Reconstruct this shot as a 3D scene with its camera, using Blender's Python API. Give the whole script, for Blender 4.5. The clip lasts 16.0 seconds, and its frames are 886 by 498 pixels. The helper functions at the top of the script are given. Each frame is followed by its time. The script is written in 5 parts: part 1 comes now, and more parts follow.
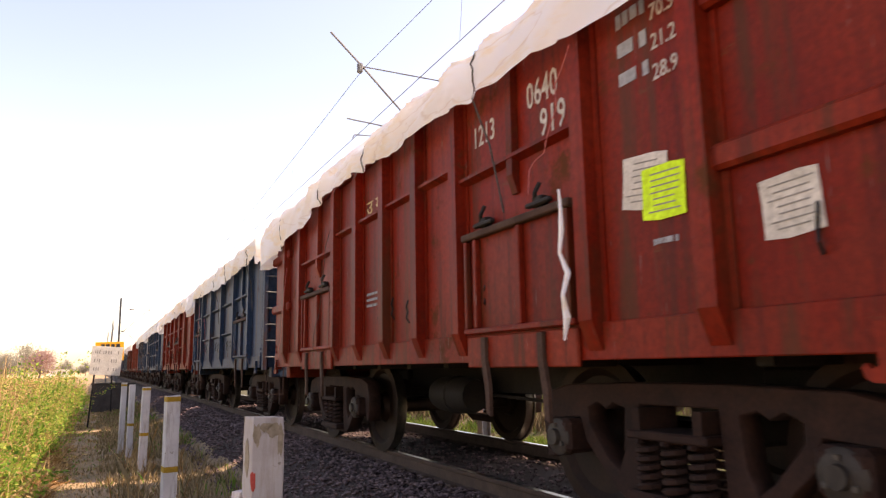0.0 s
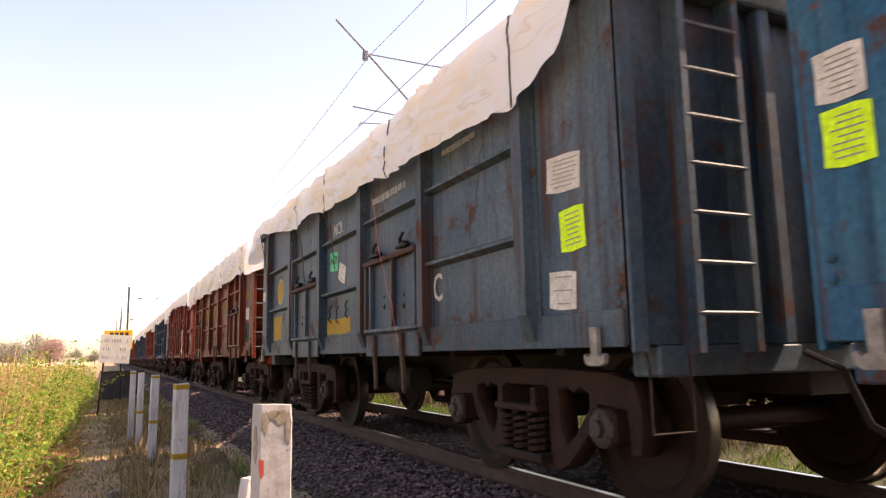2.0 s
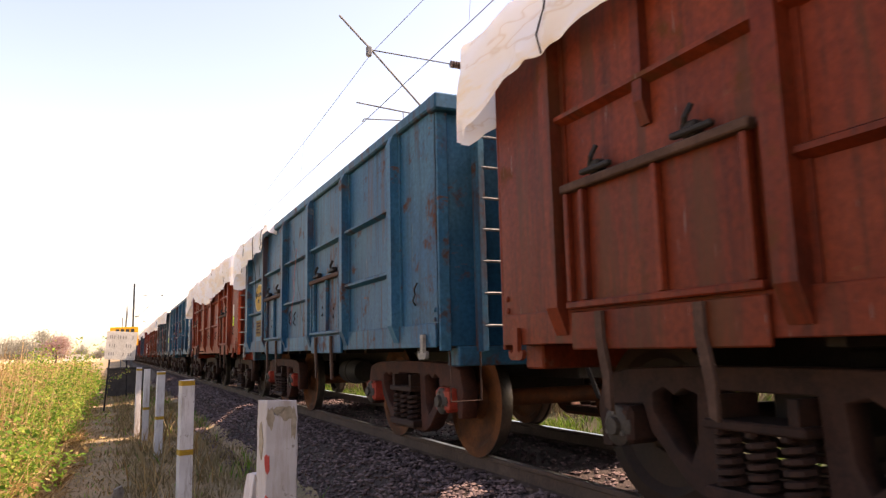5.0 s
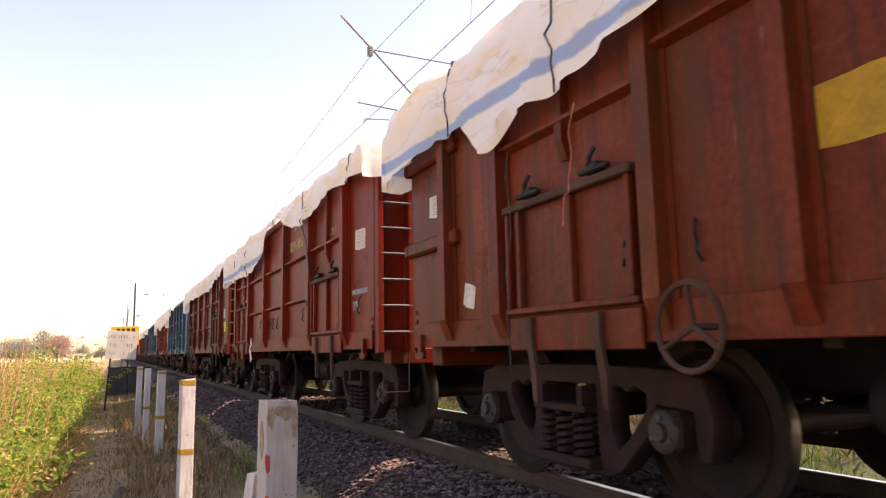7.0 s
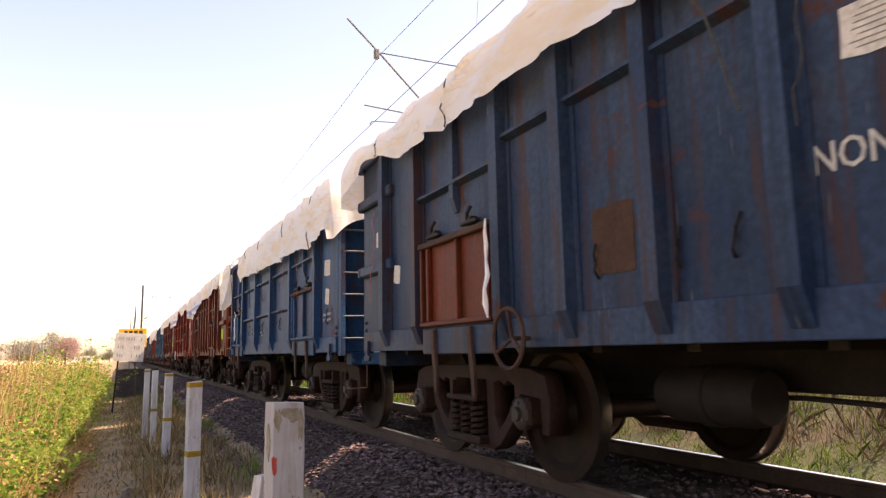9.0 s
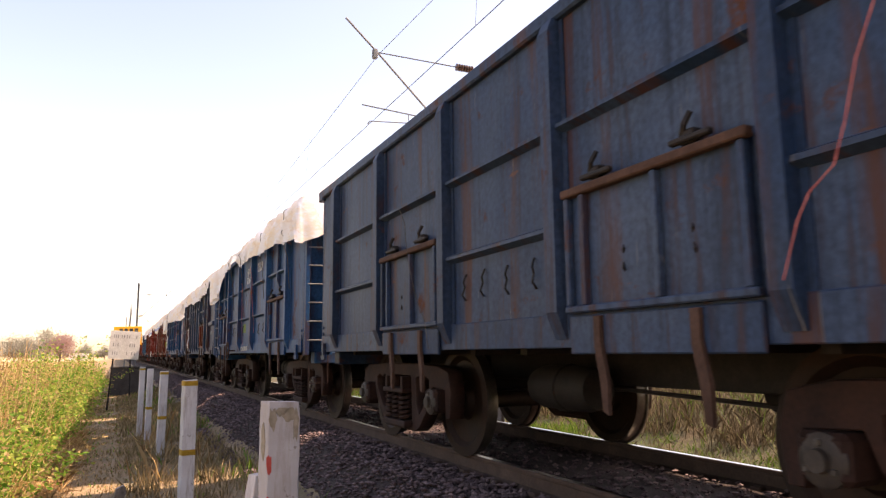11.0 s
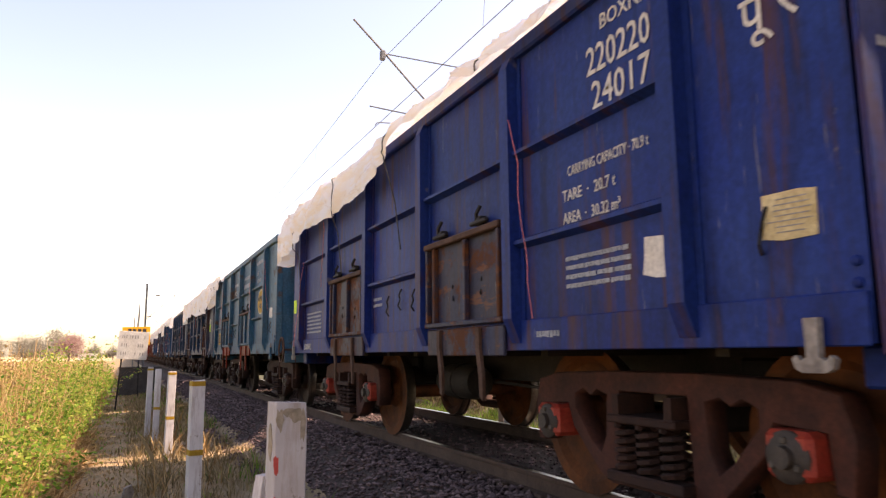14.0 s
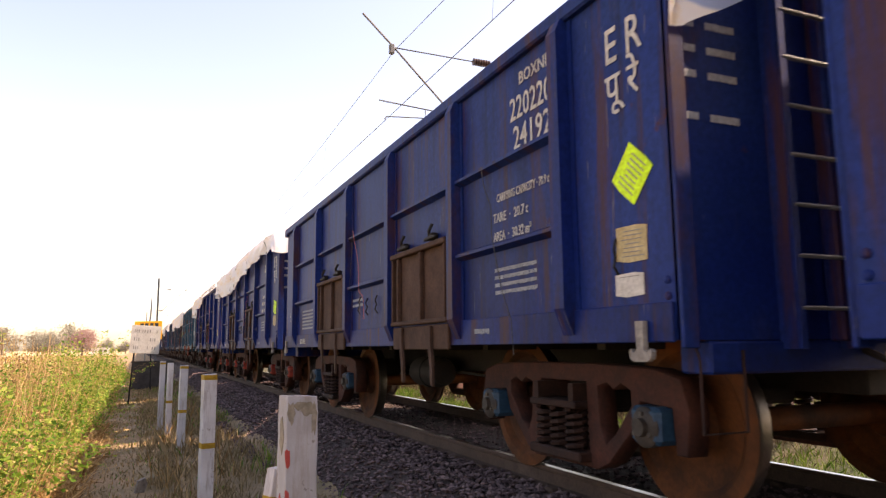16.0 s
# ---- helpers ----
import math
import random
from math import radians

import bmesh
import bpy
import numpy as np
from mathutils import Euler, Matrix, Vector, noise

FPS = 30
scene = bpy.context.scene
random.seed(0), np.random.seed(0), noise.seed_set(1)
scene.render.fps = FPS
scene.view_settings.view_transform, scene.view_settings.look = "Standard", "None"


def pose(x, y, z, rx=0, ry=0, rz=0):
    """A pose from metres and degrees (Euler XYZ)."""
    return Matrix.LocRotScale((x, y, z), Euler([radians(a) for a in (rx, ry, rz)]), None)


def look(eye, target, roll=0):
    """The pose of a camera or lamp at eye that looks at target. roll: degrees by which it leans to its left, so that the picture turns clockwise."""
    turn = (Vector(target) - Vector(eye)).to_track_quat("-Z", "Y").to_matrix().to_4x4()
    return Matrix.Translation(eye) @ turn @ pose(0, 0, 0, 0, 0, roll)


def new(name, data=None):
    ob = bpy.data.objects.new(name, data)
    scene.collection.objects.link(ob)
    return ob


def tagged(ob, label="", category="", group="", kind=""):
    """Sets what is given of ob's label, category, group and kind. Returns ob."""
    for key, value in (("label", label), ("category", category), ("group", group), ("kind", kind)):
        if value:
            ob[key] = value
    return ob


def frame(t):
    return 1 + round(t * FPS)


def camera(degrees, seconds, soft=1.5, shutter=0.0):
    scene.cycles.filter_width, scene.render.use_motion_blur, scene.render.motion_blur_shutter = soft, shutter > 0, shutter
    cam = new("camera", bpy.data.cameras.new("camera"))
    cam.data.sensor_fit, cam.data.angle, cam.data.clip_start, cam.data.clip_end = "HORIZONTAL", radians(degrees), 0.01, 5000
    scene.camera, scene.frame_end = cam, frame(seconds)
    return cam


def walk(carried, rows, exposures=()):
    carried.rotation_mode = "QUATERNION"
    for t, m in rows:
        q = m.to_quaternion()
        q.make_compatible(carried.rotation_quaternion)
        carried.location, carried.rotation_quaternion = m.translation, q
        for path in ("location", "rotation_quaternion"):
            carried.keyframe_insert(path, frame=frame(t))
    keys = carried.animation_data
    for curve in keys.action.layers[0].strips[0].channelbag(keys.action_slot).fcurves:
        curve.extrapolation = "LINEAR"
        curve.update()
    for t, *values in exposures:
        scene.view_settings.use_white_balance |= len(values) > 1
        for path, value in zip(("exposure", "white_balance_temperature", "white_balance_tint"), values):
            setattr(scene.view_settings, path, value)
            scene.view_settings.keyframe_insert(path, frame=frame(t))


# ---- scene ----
# ---- camera ----
FOV, EYE = 64.5, (0.0, 0.0, 0.976)
TURNS = ((0.0, -25.72, 9.41, 0.97), (0.5, -25.39, 9.03, 1.18), (1.0, -25.21, 8.70, 1.21), (1.5, -25.22, 8.51, 1.00),
         (2.0, -25.18, 8.44, 1.06), (2.5, -25.07, 8.36, 1.01), (3.0, -24.96, 8.28, 1.06), (3.5, -24.94, 8.33, 0.70),
         (4.0, -24.85, 8.28, 0.98), (6.5, -24.79, 7.88, 1.25), (7.0, -24.75, 8.11, 1.09), (7.5, -24.55, 8.27, 1.13),
         (8.0, -24.35, 8.26, 1.26), (8.5, -24.22, 8.24, 1.12), (9.0, -24.23, 8.31, 1.06), (9.5, -24.36, 8.34, 0.95),
         (10.0, -24.53, 8.31, 0.78), (12.5, -24.43, 8.37, 0.40), (13.0, -24.36, 8.37, 0.38), (13.5, -24.23, 8.39, 0.46),
         (14.0, -24.00, 8.45, 0.40), (14.5, -23.71, 8.45, 0.02), (15.0, -23.44, 8.30, 0.08), (15.5, -23.25, 8.15, 0.25),
         (16.0, -23.18, 7.95, 0.48))
cam = camera(FOV, 16.0, soft=1.3, shutter=0.05)
walk(cam, [(t, pose(*EYE, 90 + p, r, y)) for t, y, p, r in TURNS], exposures=((0.0, 1.55, 8750, 29), (16.0, 1.55, 8750, 29)))

# ---- light ----
SUN_TO = Vector((0.64, -0.15, 0.75)).normalized()
sky_world = bpy.data.worlds.new("sky")
scene.world = sky_world
sky_world.use_nodes = True
wn, wl = sky_world.node_tree.nodes, sky_world.node_tree.links
sky = wn.new("ShaderNodeTexSky")
sky.sky_type, sky.sun_disc = "NISHITA", False
sky.sun_elevation = math.asin(SUN_TO.z)
sky.sun_rotation = math.atan2(SUN_TO.x, SUN_TO.y)
sky.air_density, sky.dust_density, sky.ozone_density = 1.0, 1.3, 1.0
wl.new(sky.outputs[0], wn["Background"].inputs[0])
wn["Background"].inputs[1].default_value = 0.15
sun = new("sun", bpy.data.lights.new("sun", "SUN"))
sun.data.energy, sun.data.angle, sun.data.color = 4.5, radians(0.55), (1.0, 0.94, 0.84)
sun.matrix_world = look(SUN_TO * 60, (0, 0, 0))

# ---- materials ----
def mat(name, rough=0.7, metal=0.0):
    m = bpy.data.materials.new(name)
    m.use_nodes = True
    b = m.node_tree.nodes["Principled BSDF"]
    b.inputs["Roughness"].default_value, b.inputs["Metallic"].default_value = rough, metal
    return m, m.node_tree.nodes, m.node_tree.links, b


def coords(n, l, scale=(1, 1, 1), kind="Object", shift=True):
    tc, mp = n.new("ShaderNodeTexCoord"), n.new("ShaderNodeMapping")
    mp.inputs["Scale"].default_value = scale
    if shift:
        oi, mu = n.new("ShaderNodeObjectInfo"), n.new("ShaderNodeMath")
        mu.operation, mu.inputs[1].default_value = "MULTIPLY", 37.0
        l.new(oi.outputs["Random"], mu.inputs[0])
        l.new(mu.outputs[0], mp.inputs["Location"])
    l.new(tc.outputs[kind], mp.inputs["Vector"])
    return mp.outputs[0]


def noise_tex(n, l, vec, scale, detail=4.0, rough=0.6):
    t = n.new("ShaderNodeTexNoise")
    t.inputs["Scale"].default_value, t.inputs["Detail"].default_value, t.inputs["Roughness"].default_value = scale, detail, rough
    l.new(vec, t.inputs["Vector"])
    return t.outputs["Fac"]


def ramp(n, l, fac, stops):
    r = n.new("ShaderNodeValToRGB")
    while len(r.color_ramp.elements) < len(stops):
        r.color_ramp.elements.new(0.5)
    for e, (p, c) in zip(r.color_ramp.elements, stops):
        e.position, e.color = p, (c if len(c) == 4 else (*c, 1))
    l.new(fac, r.inputs[0])
    return r.outputs["Color"]


def mix(n, l, fac, a, b, kind="MIX"):
    m = n.new("ShaderNodeMix")
    m.data_type, m.blend_type = "RGBA", kind
    for sock, v in ((m.inputs[0], fac), (m.inputs[6], a), (m.inputs[7], b)):
        if isinstance(v, (int, float)):
            sock.default_value = v
        elif isinstance(v, tuple):
            sock.default_value = (*v, 1)
        else:
            l.new(v, sock)
    return m.outputs[2]


def bump(n, l, b, h, strength=0.3, dist=0.01):
    bp = n.new("ShaderNodeBump")
    bp.inputs["Strength"].default_value, bp.inputs["Distance"].default_value = strength, dist
    l.new(h, bp.inputs["Height"])
    l.new(bp.outputs[0], b.inputs["Normal"])


W, K = (1, 1, 1), (0, 0, 0)


def wagon_paint(name, base, worn, rust_level=0.62, rust=(0.12, 0.045, 0.02)):
    """Old wagon paint: broad fading, run-off streaks, rust patches and scars, scratches, dented sheet."""
    m, n, l, b = mat(name, 0.55)

    def deep(q, f):
        lum = 0.3 * q[0] + 0.5 * q[1] + 0.2 * q[2]
        return tuple(max(0.002, f * (lum + 1.10 * (c - lum))) for c in q)

    base, worn, rust = deep(base, 0.45), deep(worn, 0.46), deep(rust, 0.66)
    v, vs = coords(n, l), coords(n, l, (1.0, 5.0, 0.35))
    broad = ramp(n, l, noise_tex(n, l, v, 0.9, 5), ((0.35, K), (0.7, W)))
    col = mix(n, l, broad, base, worn)
    panel = ramp(n, l, noise_tex(n, l, coords(n, l, (1.0, 1.0, 0.8)), 0.45, 3), ((0.3, (0.72, 0.72, 0.72)), (0.7, (1.18, 1.18, 1.18))))
    col = mix(n, l, 1.0, col, panel, "MULTIPLY")
    streak = ramp(n, l, noise_tex(n, l, vs, 2.2, 6), ((0.48, K), (0.66, W)))
    col = mix(n, l, mix(n, l, 1.0, (0.75, 0.75, 0.75), streak, "MULTIPLY"), col, tuple(0.35 * c + 0.004 for c in base))
    fine = ramp(n, l, noise_tex(n, l, v, 26, 3), ((0.3, (0.72, 0.72, 0.72)), (0.7, (1.18, 1.18, 1.18))))
    col = mix(n, l, 1.0, col, fine, "MULTIPLY")
    patch = ramp(n, l, noise_tex(n, l, v, 2.6, 8, 0.7), ((rust_level - 0.05, K), (rust_level + 0.03, (0.9, 0.9, 0.9))))
    col = mix(n, l, patch, col, rust)
    scar = ramp(n, l, noise_tex(n, l, coords(n, l, (1.0, 0.9, 3.2)), 1.9, 7, 0.72), ((rust_level + 0.01, K), (rust_level + 0.06, (0.8, 0.8, 0.8))))
    col = mix(n, l, scar, col, tuple(1.5 * c for c in rust))
    dust = ramp(n, l, noise_tex(n, l, vs, 5.0, 5), ((0.60, K), (0.85, (0.16, 0.16, 0.16))))
    col = mix(n, l, dust, col, (0.13, 0.105, 0.09))
    chip = ramp(n, l, noise_tex(n, l, coords(n, l, (1.0, 1.0, 0.5)), 7.0, 8, 0.75), ((0.67, K), (0.71, (0.5, 0.5, 0.5))))
    col = mix(n, l, chip, col, (0.15, 0.14, 0.13))
    scratch = ramp(n, l, noise_tex(n, l, coords(n, l, (1.0, 14.0, 1.1)), 2.6, 3, 0.5), ((0.70, K), (0.73, (0.45, 0.45, 0.45))))
    col = mix(n, l, scratch, col, (0.17, 0.155, 0.14))
    low = ramp(n, l, noise_tex(n, l, vs, 1.1, 7, 0.7), ((0.52, K), (0.64, (0.6, 0.6, 0.6))))
    col = mix(n, l, low, col, rust)
    l.new(col, b.inputs["Base Color"])
    l.new(ramp(n, l, patch, ((0, (0.52, 0.52, 0.52)), (1, (0.88, 0.88, 0.88)))), b.inputs["Roughness"])
    b.inputs["Specular IOR Level"].default_value = 0.13
    dents = mix(n, l, 0.75, noise_tex(n, l, v, 9, 6), noise_tex(n, l, coords(n, l, (1.0, 1.0, 0.7)), 1.6, 2))
    bump(n, l, b, dents, 0.5, 0.02)
    return m


def plain(name, a, c, scale=6.0, rough=0.75, metal=0.0, strength=0.3, dist=0.004, kind="Object", fine=40.0, spec=0.25):
    m, n, l, b = mat(name, rough, metal)
    b.inputs["Specular IOR Level"].default_value = spec
    v = coords(n, l, kind=kind)
    col = mix(n, l, ramp(n, l, noise_tex(n, l, v, scale, 5), ((0.3, K), (0.72, W))), a, c)
    g = ramp(n, l, noise_tex(n, l, v, fine, 3), ((0.25, (0.7, 0.7, 0.7)), (0.75, (1.2, 1.2, 1.2))))
    l.new(mix(n, l, 1.0, col, g, "MULTIPLY"), b.inputs["Base Color"])
    bump(n, l, b, noise_tex(n, l, v, scale * 5, 4), strength, dist)
    return m


PAINT = {
    "red": wagon_paint("red_oxide_paint", (0.40, 0.034, 0.018), (0.38, 0.060, 0.034), 0.64),
    "rust": wagon_paint("faded_red_paint", (0.43, 0.062, 0.030), (0.46, 0.10, 0.055), 0.66),
    "brown": wagon_paint("brown_oxide_paint", (0.25, 0.043, 0.021), (0.33, 0.072, 0.036), 0.64),
    "grey": wagon_paint("grey_blue_paint", (0.075, 0.14, 0.20), (0.19, 0.23, 0.25), 0.62),
    "dark": wagon_paint("dark_blue_paint", (0.034, 0.074, 0.155), (0.085, 0.125, 0.19), 0.65),
    "azure": wagon_paint("azure_blue_paint", (0.02, 0.165, 0.32), (0.09, 0.25, 0.34), 0.62),
    "sky": wagon_paint("bright_blue_paint", (0.020, 0.098, 0.25), (0.05, 0.15, 0.30), 0.63),
    "teal": wagon_paint("teal_paint", (0.025, 0.17, 0.31), (0.12, 0.22, 0.27), 0.605, (0.12, 0.06, 0.03)),
    "navy": wagon_paint("royal_blue_paint", (0.008, 0.036, 0.24), (0.025, 0.065, 0.27), 0.72),
    "slate": wagon_paint("worn_slate_paint", (0.035, 0.05, 0.115), (0.10, 0.075, 0.075), 0.55),
}
RUSTY = plain("rusty_door_steel", (0.042, 0.019, 0.011), (0.085, 0.044, 0.03), 4.0, 0.85)
RUSTBOGIE = plain("red_brown_bogie_steel", (0.024, 0.009, 0.007), (0.075, 0.022, 0.013), 5.0, 0.8)
BOGIE = plain("bogie_brown_steel", (0.014, 0.0055, 0.004), (0.040, 0.0155, 0.010), 5.0, 0.8)
STEEL = plain("dark_oily_steel", (0.010, 0.008, 0.007), (0.022, 0.017, 0.015), 5.0, 0.7)
WHEEL = plain("wheel_steel", (0.013, 0.007, 0.005), (0.032, 0.015, 0.009), 3.0, 0.6, 0.4)
RUSTWHEEL = plain("rusty_wheel_steel", (0.025, 0.009, 0.004), (0.15, 0.045, 0.011), 3.0, 0.8)
TREAD = plain("polished_tread_steel", (0.45, 0.44, 0.42), (0.6, 0.58, 0.55), 3.0, 0.3, 1.0)
WTREAD = plain("worn_wheel_tread", (0.07, 0.06, 0.052), (0.13, 0.115, 0.10), 4.0, 0.35, 0.8)
CAP = plain("axle_cap_grey", (0.022, 0.017, 0.014), (0.06, 0.046, 0.038), 8.0, 0.6)
BOLT = plain("bolt_steel", (0.05, 0.04, 0.034), (0.10, 0.085, 0.07), 9.0, 0.6)
CAPBLUE = plain("axle_cap_blue", (0.008, 0.04, 0.085), (0.02, 0.06, 0.10), 8.0, 0.5)
CAPRED = plain("axle_cap_red", (0.28, 0.025, 0.015), (0.34, 0.05, 0.03), 8.0, 0.5)
HOOK = plain("hook_white_paint", (0.13, 0.105, 0.09), (0.33, 0.29, 0.25), 9.0, 0.6)
WHITE = plain("stencil_white", (0.38, 0.36, 0.32), (0.55, 0.52, 0.47), 14.0, 0.7)
PAPER = plain("paper_white", (0.48, 0.44, 0.38), (0.62, 0.58, 0.52), 7.0, 0.8)
LIME = plain("paper_lime", (0.52, 0.80, 0.02), (0.58, 0.86, 0.04), 5.0, 0.7)
GREENP = plain("paper_green", (0.03, 0.45, 0.20), (0.05, 0.52, 0.25), 5.0, 0.7)
PRINT = plain("print_grey", (0.20, 0.19, 0.17), (0.28, 0.26, 0.24), 9.0, 0.8)
YELLOW = plain("yellow_paint", (0.40, 0.23, 0.015), (0.28, 0.15, 0.02), 5.0, 0.7)
YELLOWED = plain("aged_cream_paint", (0.40, 0.30, 0.14), (0.52, 0.42, 0.24), 7.0, 0.8)
FADEY = plain("faded_yellow_paint", (0.10, 0.050, 0.010), (0.19, 0.115, 0.016), 2.5, 0.8)
GREENISH = plain("faded_green_paint", (0.13, 0.17, 0.02), (0.09, 0.13, 0.04), 5.0, 0.8)
CHALK = plain("chalk_white", (0.22, 0.23, 0.25), (0.34, 0.35, 0.36), 14.0, 0.8)
ORANGE = plain("sign_orange_paint", (0.80, 0.36, 0.02), (0.85, 0.42, 0.03), 3.0, 0.5)
BLACKP = plain("sign_black_paint", (0.03, 0.03, 0.03), (0.05, 0.045, 0.04), 6.0, 0.6)
ROPE = plain("dark_cord", (0.05, 0.045, 0.04), (0.09, 0.08, 0.07), 20.0, 0.9)
CORD = plain("red_cord", (0.42, 0.10, 0.10), (0.52, 0.18, 0.16), 20.0, 0.9)
RAILSIDE = plain("rail_rust", (0.055, 0.033, 0.023), (0.09, 0.055, 0.04), 4.0, 0.85)
CONCRETE = plain("sleeper_concrete", (0.15, 0.105, 0.07), (0.24, 0.175, 0.125), 3.0, 0.9)


def limewash(name, dirt):
    """Old limewash on rough concrete: vertical grime, bare patches, pitted face."""
    m, n, l, b = mat(name, 0.9)
    b.inputs["Specular IOR Level"].default_value = 0.15
    v, vs = coords(n, l), coords(n, l, (6.0, 6.0, 0.8))
    col = mix(n, l, ramp(n, l, noise_tex(n, l, v, 4.0, 6), ((0.35, K), (0.7, W))), tuple(c * dirt for c in (0.44, 0.41, 0.40)), tuple(c * dirt for c in (0.56, 0.53, 0.52)))
    col = mix(n, l, ramp(n, l, noise_tex(n, l, vs, 2.0, 6, 0.7), ((0.60 - 0.10 / dirt, K), (0.76 - 0.10 / dirt, (0.75, 0.75, 0.75)))), col, (0.24, 0.19, 0.15))
    col = mix(n, l, ramp(n, l, noise_tex(n, l, v, 16.0, 6, 0.7), ((0.63, K), (0.67, (0.8, 0.8, 0.8)))), col, (0.16, 0.13, 0.11))
    l.new(col, b.inputs["Base Color"])
    bump(n, l, b, noise_tex(n, l, v, 18, 6, 0.6), 0.5, 0.006)
    return m


POSTW, OLDPOST = limewash("whitewashed_concrete", 1.0), limewash("grimy_whitewashed_concrete", 0.72)
GRIME = plain("ochre_grime", (0.20, 0.165, 0.115), (0.30, 0.25, 0.19), 14.0, 0.9)
REDMARK = plain("red_paint_mark", (0.42, 0.05, 0.04), (0.48, 0.09, 0.07), 12.0, 0.8)
GALV = plain("galvanised_steel", (0.10, 0.105, 0.11), (0.16, 0.165, 0.17), 5.0, 0.6, 0.2)
CERAMIC = plain("insulator_brown", (0.06, 0.035, 0.028), (0.10, 0.06, 0.05), 6.0, 0.3)
WIRE = plain("overhead_wire", (0.08, 0.08, 0.08), (0.12, 0.11, 0.10), 6.0, 0.6, 0.5)
BARK = plain("bark", (0.10, 0.075, 0.055), (0.16, 0.12, 0.09), 6.0, 0.9)
HOUSE = plain("house_limewash", (0.66, 0.64, 0.60), (0.74, 0.72, 0.68), 1.0, 0.9)
ROOF = plain("roof_grey", (0.22, 0.20, 0.19), (0.30, 0.28, 0.26), 1.0, 0.9)
DARKWALL = plain("weathered_masonry", (0.035, 0.03, 0.028), (0.075, 0.066, 0.058), 3.0, 0.9)


def leaf_mat(name, a, c, trans=0.35, d=None):
    m, n, l, b = mat(name, 0.7)
    g = n.new("ShaderNodeNewGeometry")
    stops = ((0.0, a), (0.6, c)) if d is None else ((0.0, a), (0.5, c), (1.0, d))
    col = ramp(n, l, g.outputs["Random Per Island"], stops)
    l.new(col, b.inputs["Base Color"])
    b.inputs["Specular IOR Level"].default_value = 0.2
    tr, ad = n.new("ShaderNodeBsdfTranslucent"), n.new("ShaderNodeMixShader")
    ad.inputs[0].default_value = trans
    l.new(col, tr.inputs[0])
    l.new(b.outputs[0], ad.inputs[1])
    l.new(tr.outputs[0], ad.inputs[2])
    l.new(ad.outputs[0], n["Material Output"].inputs[0])
    return m


LEAF = leaf_mat("green_leaf", (0.045, 0.13, 0.014), (0.10, 0.24, 0.025), 0.45, (0.24, 0.32, 0.05))
SHRUB = leaf_mat("shrub_leaf", (0.06, 0.15, 0.018), (0.16, 0.29, 0.035), 0.5, (0.40, 0.40, 0.09))
OLDLEAF = leaf_mat("dying_shrub_leaf", (0.14, 0.085, 0.035), (0.30, 0.20, 0.08), 0.4, (0.50, 0.34, 0.15))
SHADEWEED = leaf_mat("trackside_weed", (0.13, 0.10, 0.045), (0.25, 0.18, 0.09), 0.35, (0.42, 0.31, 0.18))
DRYLEAF = leaf_mat("dry_stalk", (0.20, 0.10, 0.04), (0.38, 0.23, 0.09), 0.35, (0.58, 0.40, 0.20))
VERGE = leaf_mat("verge_weed", (0.045, 0.11, 0.012), (0.11, 0.20, 0.025), 0.4, (0.19, 0.25, 0.045))
BROWNWEED = leaf_mat("withered_weed", (0.06, 0.045, 0.025), (0.11, 0.08, 0.045), 0.25, (0.20, 0.155, 0.085))
# Far trees: distance haze is mixed into the leaf colour, pale and greyed.
HAZELEAF = leaf_mat("hazed_tree_leaf", (0.12, 0.115, 0.09), (0.17, 0.155, 0.12), 0.3)
PINKLEAF = leaf_mat("reddish_tree_leaf", (0.19, 0.115, 0.105), (0.25, 0.155, 0.14), 0.3)
STONE = leaf_mat("ballast_stone", (0.055, 0.034, 0.034), (0.11, 0.072, 0.070), 0.0, (0.19, 0.13, 0.122))


